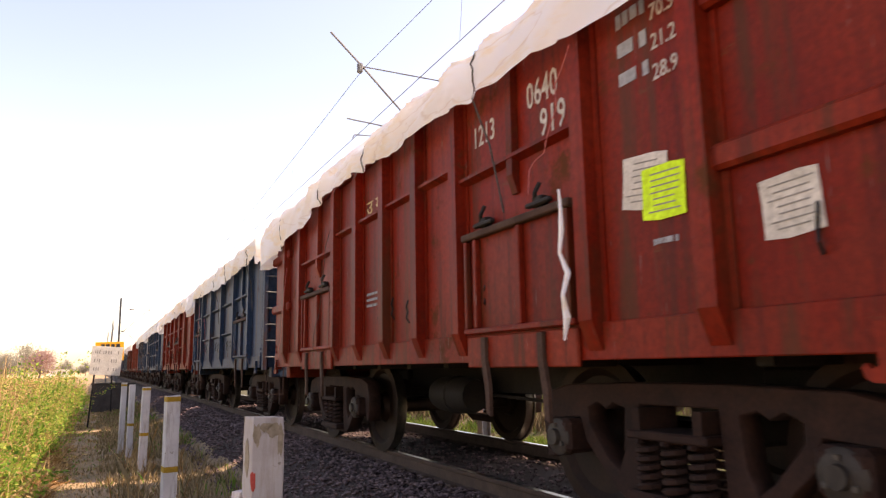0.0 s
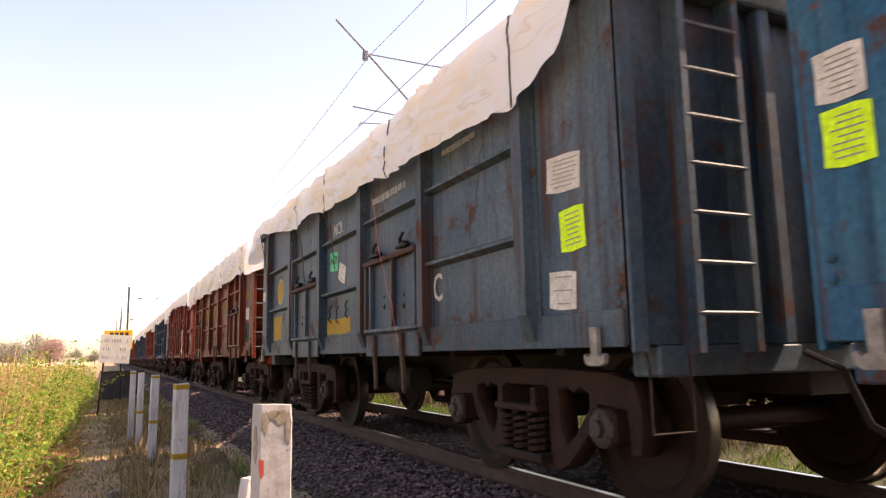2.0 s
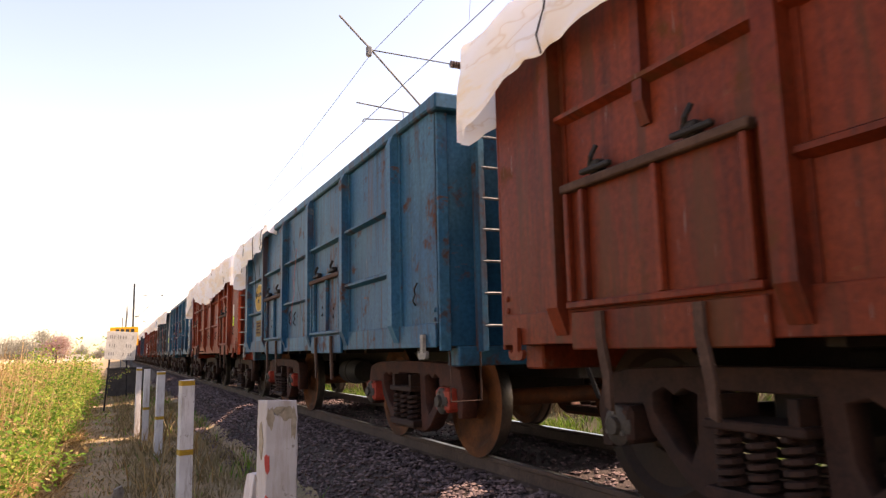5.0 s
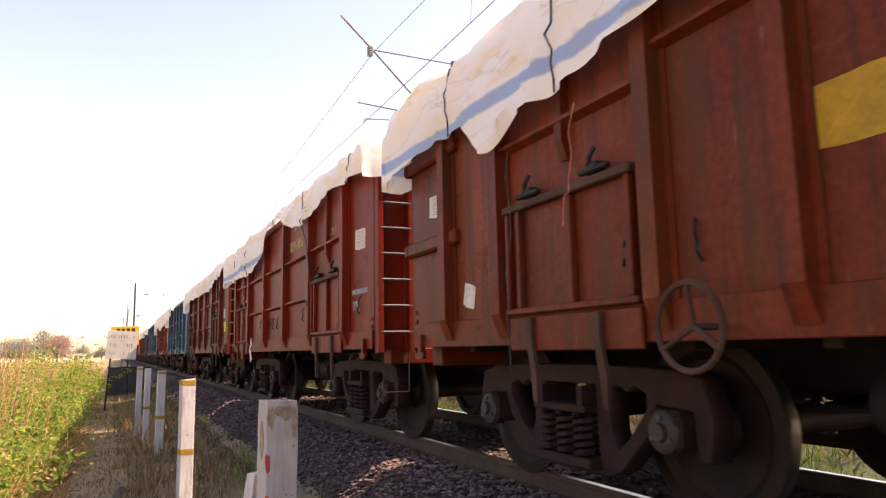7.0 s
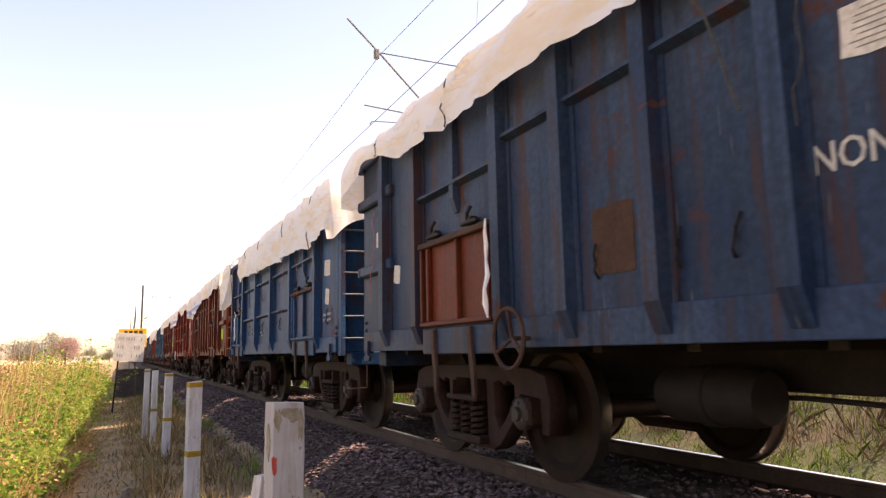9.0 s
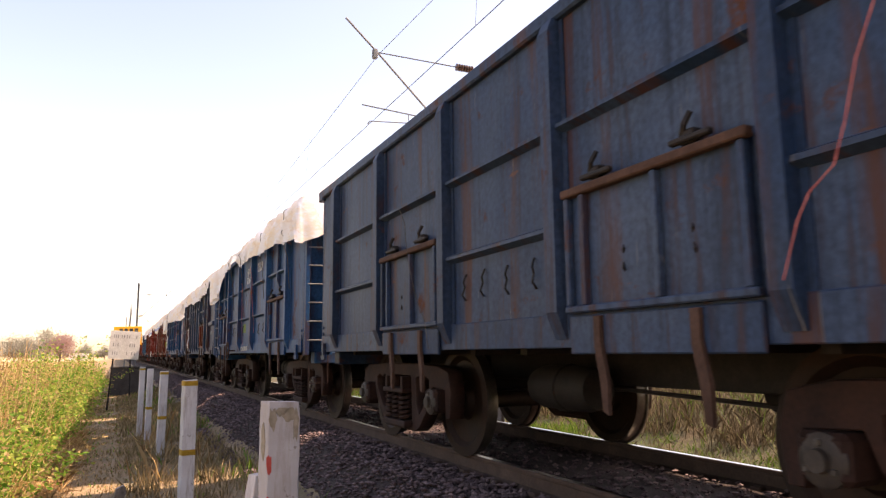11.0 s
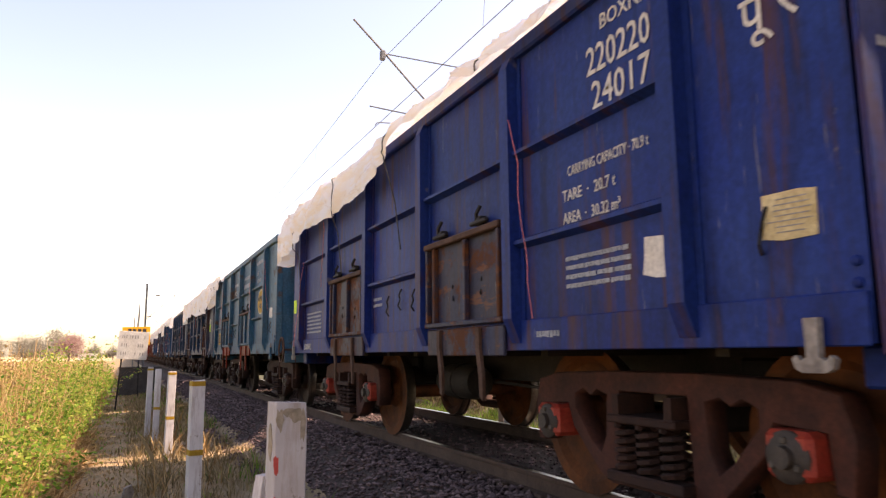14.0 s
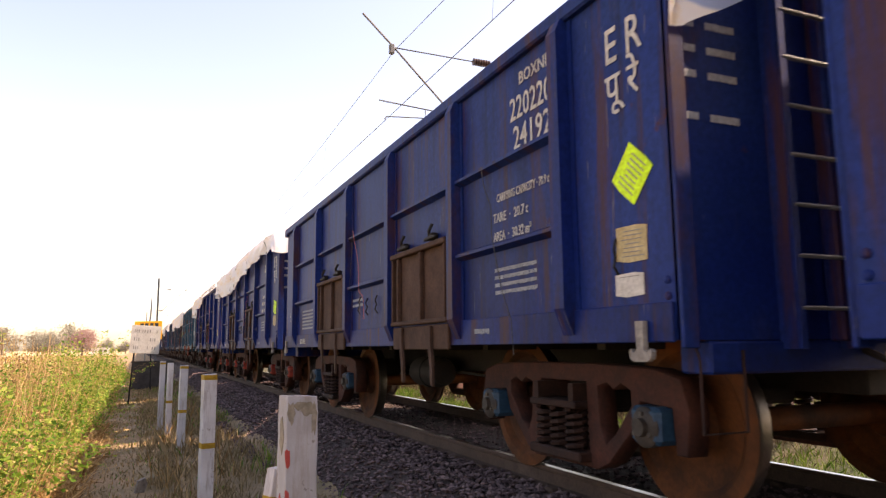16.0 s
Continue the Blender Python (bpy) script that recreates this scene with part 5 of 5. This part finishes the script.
def rags(k, u, z0, z1, seed):
    """A twisted strip of torn tarpaulin caught on a stake."""
    o = -TRAIN[k][2] / 2
    r = random.Random(seed)
    pts = [(-HALF - 0.12 - r.uniform(0, 0.03), o + u + r.uniform(-0.03, 0.03), z1 + (z0 - z1) * i / 7) for i in range(8)]
    part("torn_strip", Shape().tube(pts, [0.006, 0.012, 0.016, 0.010, 0.018, 0.012, 0.022, 0.006], 6).mesh("torn_strip", TARP, True), MADE[k], "torn strip of cream tarpaulin")


ring_me = Shape().tube([(-HALF - 0.006, 0.0, 0.10), (-HALF - 0.035, -0.012, 0.04), (-HALF - 0.012, 0.012, 0.0), (-HALF - 0.04, -0.006, -0.06), (-HALF - 0.006, 0.008, -0.10)], 0.008, 5).mesh("lashing_ring", STEEL)
for k in range(-2, 19):
    r = random.Random(k + 70)
    for i in range(3):
        hanging_cord(k, r.uniform(0.6, 9.3), r.uniform(2.2, 2.75), k * 7 + i, CORD if r.random() < 0.6 else ROPE)
    o = -TRAIN[k][2] / 2
    for u in (0.45, 3.0, 3.5, 4.4, 4.75, 5.1, 5.4, 6.2, 6.7):
        if r.random() < 0.75:
            part("lashing_ring", ring_me, MADE[k], "", pose(0, o + u, 1.47 + r.uniform(-0.03, 0.03), r.uniform(-12, 12), 0, 0))
rags(0, 1.92, 1.1, 1.95, 1)
rags(9, 8.0, 1.3, 1.95, 2)
rags(10, 6.5, 1.2, 1.9, 3)
rags(7, 6.6, 0.8, 1.25, 4)
bars(1, 6.39, 6.72, 1.46, 1.56, 1, proud=0.006)
bars(1, 6.39, 6.72, 1.33, 1.45, 3, seed=4, proud=0.006)
patch(1, 4.41, 4.78, 1.31, 1.50, FADEY, seed=8)


# ---- beside the track ----
def marker_post(x, y, top, w, tilt, bands, label, wash=None):
    post = tagged(new("concrete_post"), label, "post", "row of whitewashed posts")
    post.matrix_basis = pose(x, y, -0.72, tilt[0], tilt[1], tilt[2])
    h = top + 0.72
    rng = random.Random(int(y * 10))
    rows, fs, vs = 30, [], []
    ring = [(-1, -0.9), (-0.9, -1), (0.9, -1), (1, -0.9), (1, 0.9), (0.9, 1), (-0.9, 1), (-1, 0.9)]
    for i in range(rows + 1):
        z = h * i / rows - 0.15 * (i == 0)
        for a, b in ring:
            s = w / 2 * (1 if i < rows else 0.95) * (1 + rng.uniform(-0.02, 0.02))
            vs.append((a * s, b * s, (z if i < rows else h + rng.uniform(-0.016, 0.006)) - (0.012 if i == rows - 1 else 0)))
    for i in range(rows):
        for j in range(8):
            fs.append((i * 8 + j, i * 8 + (j + 1) % 8, (i + 1) * 8 + (j + 1) % 8, (i + 1) * 8 + j))
    fs.append(tuple(range(rows * 8, rows * 8 + 8)))
    part("shaft", Shape().add(vs, fs).mesh("shaft", wash or POSTW), post)
    for z0, z1 in bands:
        s = w / 2 * 1.035
        part("band", Shape().prism([(a * s, b * s) for a, b in ring], 2, z0 + 0.72, z1 + 0.72).mesh("band", YELLOW), post, "faded yellow painted band")
    return post


first_post = marker_post(0.56, 2.70, 0.80, 0.122, (0, 0, 3), (), "weathered whitewashed concrete post with chipped top and red stains", OLDPOST)
for mz, mw, mh in ((1.30, 0.010, 0.09), (1.17, 0.012, 0.05), (1.04, 0.016, 0.10), (0.86, 0.012, 0.06)):
    rr = random.Random(int(mz * 100))
    blot = [(-0.052 + mw * math.cos(a * 0.628) * rr.uniform(0.5, 1.2), mz + mh / 2 * math.sin(a * 0.628) * rr.uniform(0.6, 1.2)) for a in range(10)]
    part("paint_mark", Shape().prism(blot, 1, -0.0640, -0.0615).mesh("paint_mark", REDMARK), first_post, "faded red paint mark")
for gx0, gz, gw, gh in ((-0.042, 1.46, 0.018, 0.10), (0.02, 1.475, 0.030, 0.075), (0.045, 1.44, 0.014, 0.12), (-0.01, 1.49, 0.025, 0.04)):
    rr = random.Random(int(gz * 1000))
    blot = [(gx0 + gw * math.cos(a * 0.449) * rr.uniform(0.5, 1.15), gz + gh / 2 * math.sin(a * 0.449) * rr.uniform(0.5, 1.2)) for a in range(14)]
    blot = [(max(-0.057, min(0.057, a)), min(1.50, b)) for a, b in blot]
    part("grime_stain", Shape().prism(blot, 1, -0.0636, -0.0615).mesh("grime_stain", GRIME), first_post, "ochre grime stain")
for mz, mh in ((1.38, 0.16), (1.12, 0.10), (0.95, 0.2)):
    rr = random.Random(int(mz * 100))
    blot = [(-0.01 + 0.03 * math.cos(a * 0.628) * rr.uniform(0.4, 1.2), mz + mh / 2 * math.sin(a * 0.628) * rr.uniform(0.6, 1.2)) for a in range(10)]
    part("paint_mark", Shape().prism(blot, 0, -0.0640, -0.0615).mesh("paint_mark", GRIME if mz > 1.3 else REDMARK), first_post, "faded red paint mark")
marker_post(0.62, 7.05, 0.745, 0.12, (0, 0, 8), ((0.69, 0.735), (0.065, 0.115), (-0.60, -0.55)), "whitewashed concrete post with yellow bands beside the path")
marker_post(0.68, 12.45, 0.715, 0.12, (0, 0.6, 5), ((0.66, 0.70), (-0.05, 0.0)), "whitewashed concrete post with yellow bands beside the path")
marker_post(0.575, 14.8, 0.72, 0.105, (0, 0, 5), ((-0.05, 0.0),), "whitewashed concrete post with yellow bands beside the path")
marker_post(0.47, 16.3, 0.73, 0.105, (0, 0.3, 5), ((0.66, 0.70),), "whitewashed concrete post beside the path")
stub = marker_post(0.34, 2.82, 0.53, 0.06, (0, 9, 20), ((0.34, 0.42),), "broken leaning stub of a whitewashed post")


def notice_board(x, y, w, z0, z1, board_m, tilt, lines, legs, label, name, letter=None):
    b = tagged(new(name), label, "sign")
    b.matrix_basis = pose(x, y, 0, 0, tilt, 0)
    part("board", Shape().box(-w / 2, w / 2, -0.015, 0.015, z0, z1, 0.004).mesh("board", board_m), b)
    for lx in legs:
        part("leg", Shape().box(lx - 0.025, lx + 0.025, 0.018, 0.05, -0.85, z1 - 0.05, 0.004).mesh("leg", STEEL), b)
    q = Shape()
    rng = random.Random(3)
    for i in range(lines):
        zz = z1 - (z1 - z0) * (0.2 + 0.3 * i)
        xx = -w * 0.38
        while xx < w * 0.36:
            ww = rng.uniform(0.025, 0.06)
            if rng.random() < 0.72:
                q.box(xx, xx + ww * 0.5, -0.019, -0.0155, zz - 0.05, zz + 0.05)
            xx += ww + 0.02
    if lines:
        part("print", q.mesh("print", PRINT), b)
    return b


notice_board(0.08, 24.0, 0.86, 0.86, 1.72, PAPER, 3.5, 3, (-0.28,), "weathered white notice board with worn lettering", "notice_board")
yb = notice_board(0.34, 30.0, 1.0, 1.36, 2.08, ORANGE, -1.5, 0, (0.1,), "orange sign board with black bars, partly hidden", "sign_board")
part("print", Shape().box(-0.3, -0.17, -0.019, -0.0155, 1.84, 2.0).box(-0.13, 0.0, -0.019, -0.0155, 1.84, 2.0).box(0.05, 0.18, -0.019, -0.0155, 1.84, 2.0).box(0.23, 0.36, -0.019, -0.0155, 1.84, 2.0).mesh("print", BLACKP), yb)
culvert = tagged(new("culvert_parapet", Shape().box(-0.25, 1.35, 33.0, 33.5, -0.85, 0.42, 0.03).mesh("culvert_parapet", DARKWALL)), "dark weathered masonry parapet of a culvert", "parapet")
part("coping_slab", Shape().box(-0.3, 1.4, 32.95, 33.55, 0.424, 0.50, 0.02).mesh("coping_slab", DARKWALL), culvert)


def bushes():
    """Belt of shrubs and tall weeds beside the path: leaf sprays on leaning stems, dead shrubs and straw among them."""
    rng = random.Random(9)
    green, old, dry = Shape(), Shape(), Shape()

    def leaf(sh, p, s, out):
        d = (Vector((rng.gauss(0, 1), rng.gauss(0, 1), rng.gauss(0.1, 0.6))) + out * 0.8).normalized()
        w = d.orthogonal().normalized()
        w.rotate(Matrix.Rotation(rng.uniform(0, 6.28), 3, d))
        a = Vector(p)
        sh.add([a, a + d * s * 0.4 + w * s * 0.26, a + d * s, a + d * s * 0.4 - w * s * 0.26], ((0, 1, 2, 3),))

    def stalk(a, t, w):
        s = Vector((w, w * 0.5, 0))
        m = (a + t) * 0.5 + Vector((rng.gauss(0, 0.05), rng.gauss(0, 0.05), 0.04))
        dry.add([a - s, a + s, m + s * 0.7, t + s * 0.3, t - s * 0.3, m - s * 0.7], ((0, 1, 2, 5), (5, 2, 3, 4)))

    for i in range(430):
        y = 5.0 + 46 * rng.random() ** 1.3
        x = -0.85 - 5.0 * rng.random() ** 1.25 - max(0, (12 - y)) * 0.09 - 0.35 * noise.noise((y * 0.5, 0, 5))
        x = min(x, -0.92 - max(0, (12 - y)) * 0.07)
        live = 1.5 * noise.noise((x * 0.8, y * 0.42, 1)) + (0.34 if x > -2.3 and y > 9 else -0.08)
        hgt = (1.05 + 1.1 * noise.noise((x * 1.1, y * 0.7, 8))) * min(1.0, (-x - 0.45) * 0.6 + 0.25) * rng.uniform(0.65, 1.3)
        z0 = ground_z(x, y)
        sc = 1.0 if y < 16 else (1.35 if y < 26 else 1.9)
        stems = int((11 if y < 16 else 8 if y < 26 else 6) * (1.0 if live > -0.05 else 0.8))
        for _ in range(stems):
            a = Vector((x + rng.gauss(0, 0.16), y + rng.gauss(0, 0.16), z0))
            lean = Vector((rng.gauss(0, 0.34), rng.gauss(0, 0.34), 0)) * hgt
            tip = a + lean + Vector((0, 0, hgt * rng.uniform(0.55, 1.15)))
            stalk(a, tip, 0.004 * sc)
            alive = rng.random() < (0.86 if live > 0.05 else 0.42 if live > -0.12 else 0.12)
            sh = green if alive else old
            n = int((30 if y < 16 else 20 if y < 26 else 13) * (0.7 + 0.5 * hgt) * (1.0 if alive else 0.7))
            for q in range(n):
                h = 0.12 + 0.9 * (q + rng.random()) / n
                ax = a.lerp(tip, h) + Vector((lean.x, lean.y, 0)) * 0.25 * h * h
                ray = Vector((rng.gauss(0, 1), rng.gauss(0, 1), rng.gauss(0.2, 0.4))).normalized()
                reach = (0.05 + 0.17 * (1 - abs(h - 0.45))) * sc
                c = ax + ray * reach * rng.random()
                for _ in range(3):
                    leaf(sh, c + Vector((rng.gauss(0, 0.03), rng.gauss(0, 0.03), rng.gauss(0, 0.03))) * sc, rng.uniform(0.035, 0.078) * sc * (1.0 if alive else 0.75), ray)
        for _ in range(26 if live < 0 else 12):
            a = Vector((x + rng.gauss(0, 0.3), y + rng.gauss(0, 0.3), z0))
            stalk(a, a + Vector((rng.gauss(0, 0.30), rng.gauss(0, 0.30), hgt * rng.uniform(0.4, 1.2))), 0.0045 * sc)
    for _ in range(1500):
        y = 4.2 + 15 * rng.random() ** 1.2
        x = -1.0 - max(0, (12 - y)) * 0.09 + rng.gauss(0, 0.28)
        a = Vector((x, y, ground_z(x, y) + rng.uniform(0, 0.05)))
        stalk(a, a + Vector((rng.gauss(0.05, 0.25), rng.gauss(-0.1, 0.30), abs(rng.gauss(0.05, 0.12)))), 0.004)
    for nm, sh, m, lb in (("scrub", green, SHRUB, "dense sunlit green shrubs and weeds beside the path"), ("withered_scrub", old, OLDLEAF, "withered yellow-brown shrubs among the green"),
                          ("dry_scrub", dry, DRYLEAF, "dry straw-coloured stalks among the scrub")):
        me = bpy.data.meshes.new(nm)
        me.from_pydata(sh.v, [], sh.f)
        me.materials.append(m)
        tagged(new(nm, me), lb, "scrub", kind="stuff")


bushes()


def grasses():
    """Tufts along the posts, the verge behind the track and straw lying on the path."""
    rng = random.Random(21)
    dry, green, weed, brown, shade = Shape(), Shape(), Shape(), Shape(), Shape()

    def blade(sh, a, lean, h, w):
        a = Vector(a)
        m = a + Vector((lean[0] * 0.4, lean[1] * 0.4, h * 0.6))
        t = a + Vector((lean[0], lean[1], h))
        s = Vector((w, rng.uniform(-w, w), 0))
        sh.add([a - s, a + s, m + s * 0.7, t, m - s * 0.7], ((0, 1, 2, 3, 4),))

    def tuft(x, y, n, h, spread, g, green=green, dry=dry):
        z = ground_z(x, y)
        for _ in range(n):
            blade(green if rng.random() < g else dry, (x + rng.gauss(0, spread), y + rng.gauss(0, spread), z - 0.01),
                  (rng.gauss(0, 0.4 * h), rng.gauss(0, 0.4 * h)), h * rng.uniform(0.4, 1.2), 0.0022 + 0.0004 * y)

    for _ in range(620):
        y = 3.2 + 32 * rng.random() ** 1.5
        x = rng.uniform(0.2, 1.9)
        lush = noise.noise((x * 1.3, y * 0.45, 6))
        tuft(x, y, 18, rng.uniform(0.06, 0.20) + max(0, lush) * 0.25, 0.12, 0.45 if lush > 0.30 else 0.03, green, shade)
    for _ in range(1700):
        y = 3.4 + 32 * rng.random() ** 1.4
        x = rng.uniform(-1.3, 0.5)
        tuft(x, y, 9, rng.uniform(0.02, 0.075), 0.12, 0.08, green, shade if rng.random() < 0.75 else dry)
    for _ in range(60):
        y = 5.5 + 14 * rng.random()
        x = rng.uniform(0.2, 1.4)
        tuft(x, y, 7, rng.uniform(0.25, 0.6), 0.08, 0.0, green, shade if rng.random() < 0.6 else dry)
    for _ in range(900):
        y = 4.0 + 14 * rng.random()
        x = rng.uniform(-1.5, -0.55) - max(0, 9 - y) * 0.06
        z = ground_z(x, y)
        for _ in range(8):
            blade(dry, (x, y, z + rng.uniform(0.01, 0.05)), (rng.gauss(0, 0.20), rng.gauss(0, 0.28)), rng.uniform(0.01, 0.20), 0.006)
    for _ in range(4200):
        y = 1.0 + 34 * rng.random()
        x = 6.6 + 3.8 * rng.random() ** 1.3
        clump = noise.noise((x * 0.9, y * 0.6, 2))
        if x < 8.0:
            tuft(x, y, 12, rng.uniform(0.06, 0.16) + max(0, clump) * 0.35, 0.11, 0.85 if clump > -0.1 else 0.35, weed, brown)
        else:
            tuft(x, y, 14, rng.uniform(0.15, 0.5), 0.14, 0.30 if clump > 0.1 else 0.06, weed, brown)
    for _ in range(900):
        y = 20 + 200 * rng.random() ** 1.6
        x = -5.0 - 40 * rng.random()
        tuft(x, y, 10, rng.uniform(0.2, 0.5), 0.5, 0.08)
    for nm, sh, m, lb in (("grass", green, LEAF, "green grass tufts on the verges"), ("dry_grass", dry, DRYLEAF, "dry straw grass on verges and path"),
                          ("trackside_weeds", shade, SHADEWEED, "brownish dry weeds along the posts and the path"), ("verge_weeds", weed, VERGE, "low green weeds on the bank behind the track"), ("withered_weeds", brown, BROWNWEED, "withered brown weeds on the bank behind the track")):
        me = bpy.data.meshes.new(nm)
        me.from_pydata(sh.v, [], sh.f)
        me.materials.append(m)
        tagged(new(nm, me), lb, "grass", kind="stuff")


grasses()


def tree(x, y, h, spread, m, seed, label):
    rng = random.Random(seed)
    t = tagged(new("tree"), label, "tree", "trees on the far field edge")
    t.location = (x, y, -0.85)
    trunk = Shape()
    trunk.tube([(0, 0, 0), (0.1, 0, h * 0.25), (0.05, 0.1, h * 0.5), (0.15, 0, h * 0.8)], [h * 0.035, h * 0.028, h * 0.02, h * 0.006], 7)
    tips = []
    for i in range(13):
        a, z = rng.uniform(0, 6.28), h * rng.uniform(0.15, 0.5)
        e = Vector((math.cos(a) * spread * rng.uniform(0.4, 0.9), math.sin(a) * spread * rng.uniform(0.4, 0.9), z + h * rng.uniform(0.06, 0.30)))
        trunk.tube([(0.06, 0.03, z), e * 0.5 + Vector((0, 0, z * 0.5)), e], [h * 0.014, h * 0.009, h * 0.004], 5)
        tips.append(e)
    tips += [Vector((0.15, 0, h * 0.85)), Vector((0, 0, h * 0.7))]
    part("trunk", trunk.mesh("trunk", BARK), t)
    sh = Shape()
    for e in tips:
        for _ in range(320):
            p = e + Vector((rng.gauss(0, spread * 0.24), rng.gauss(0, spread * 0.24), rng.gauss(0, h * 0.10)))
            d = Vector((rng.gauss(0, 1), rng.gauss(0, 1), rng.gauss(0, 1))).normalized()
            w = d.orthogonal().normalized()
            s = h * rng.uniform(0.012, 0.03)
            sh.add([p, p + d * s + w * s * 0.5, p + d * s * 2, p + d * s - w * s * 0.5], ((0, 1, 2, 3),))
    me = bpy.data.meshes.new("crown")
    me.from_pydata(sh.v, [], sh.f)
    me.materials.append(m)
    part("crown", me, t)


tree(-20.6, 250, 10.2, 5.4, HAZELEAF, 1, "haze-greyed olive tree with a rounded crown on the far field edge")
tree(-24.5, 240, 7.6, 4.0, HAZELEAF, 7, "haze-greyed olive tree beside a larger one")
tree(-15.2, 230, 8.2, 4.0, PINKLEAF, 2, "reddish flowering tree on the far field edge")
tree(-30.0, 260, 8.4, 5.0, HAZELEAF, 3, "haze-greyed olive tree on the far field edge")
tree(-46.0, 300, 11.0, 6.0, HAZELEAF, 4, "haze-greyed olive tree on the far field edge")
tree(-12.5, 330, 6.6, 2.4, HAZELEAF, 5, "slender tree on the far field edge")
tree(-5.5, 340, 6.0, 3.0, HAZELEAF, 6, "small tree on the far field edge")
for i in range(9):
    tree(-70 + 8.5 * i, 420 + 12 * (i % 3), 4.0 + (i * 7 % 4) * 0.5, 4.0, HAZELEAF, 20 + i, "low haze-greyed tree in the distant hedge line")
hut = tagged(new("field_house"), "small limewashed house with a flat grey roof across the field", "house")
hut.location = (-13.5, 300, -0.85)
part("wall", Shape().box(-3.2, 3.2, -2, 2, 0, 2.7).mesh("wall", HOUSE), hut)
part("roof", Shape().box(-3.5, 3.5, -2.3, 2.3, 2.704, 2.95).mesh("roof", ROOF), hut)
part("door", Shape().box(-0.5, 0.5, -2.06, -2.004, 0, 2.0).mesh("door", DARKWALL), hut)
part("window", Shape().box(1.2, 2.2, -2.06, -2.004, 1.0, 1.9).mesh("window", DARKWALL), hut)
fence = tagged(new("field_fence"), "low fence of thin stakes across the dry field", "fence")
fp = Shape().box(-0.05, 0.05, -0.05, 0.05, -0.2, 1.25).mesh("fence_stake", BARK)
for i in range(24):
    part("fence_stake", fp, fence, "", pose(-9.0 - 0.75 * i, 88 + 0.5 * i, -0.8, 0, (i * 37 % 7) - 3, 0))
flagpole = tagged(new("signal_pole"), "thin grey pole with a tapered pennant-shaped bracket", "pole")
flagpole.location = (0.55, 78, -0.8)
part("pole", Shape().tube([(0, 0, 0), (0, 0, 5.6)], 0.05, 8).mesh("pole", GALV), flagpole)
part("bracket", Shape().prism([(0.02, 4.0), (0.22, 4.6), (0.30, 5.9), (0.34, 7.4), (0.48, 6.0), (0.42, 4.8), (0.25, 3.9)], 1, -0.02, 0.02).mesh("bracket", GALV), flagpole)
litter = tagged(new("litter", Shape().prism([(-0.06, 0), (0.05, 0.01), (0.07, 0.12), (0.03, 0.19), (-0.05, 0.15)], 1, -0.015, 0.02).mesh("litter", HOOK)), "crumpled white paper litter on the path", "litter")
litter.matrix_basis = pose(0.08, 9.4, -0.72, 10, 5, 20)

# ---- sleepers ----
def sleeper_mesh():
    return Shape().prism([(-0.135, -0.30), (0.135, -0.30), (0.10, -0.178), (-0.10, -0.178)], 0, -1.375, 1.375).mesh("sleeper", CONCRETE)


slm = sleeper_mesh()
clip = Shape().box(-0.04, 0.04, -0.06, 0.06, -0.178, -0.13, 0.015).mesh("rail_clip", RAILSIDE)
for i in range(-6, 190):
    sl = part("sleeper", slm, track, "", pose(XC, 0.62 * i, 0.0))
    if 3 < i < 32:
        for s in (-1, 1):
            for e in (-1, 1):
                part("rail_clip", clip, sl, "", pose(GAUGE * s + 0.11 * e, 0, 0))


# ---- everything that moves ----
AHEAD_BY = {0.5: 0.36, 1.5: 0.12, 2.5: 0.24, 4.0: 0.13, 8.0: 0.17, 10.0: 0.14, 12.5: 0.31, 15.0: -0.15}   # small unevenness of the train's run


def motions():
    """The train draws away at a nearly steady speed; its wheels roll without slipping."""
    times = [i / 2 for i in range(33)]
    run = {t: SPEED * t + AHEAD_BY.get(t, 0.0) for t in times}
    for k, thing, L in WAGONS + TARPS:
        y = front(k) - L / 2
        walk(thing, [(t, pose(XC, y + run[t], 0)) for t in times])
    turn = math.degrees(SPEED / 0.5)
    for wheel, yw in WHEELS:
        walk(wheel, [(i / 15, pose(0, yw, 0.5, -turn * i / 15 % 360, 0, 0)) for i in range(241)])


motions()
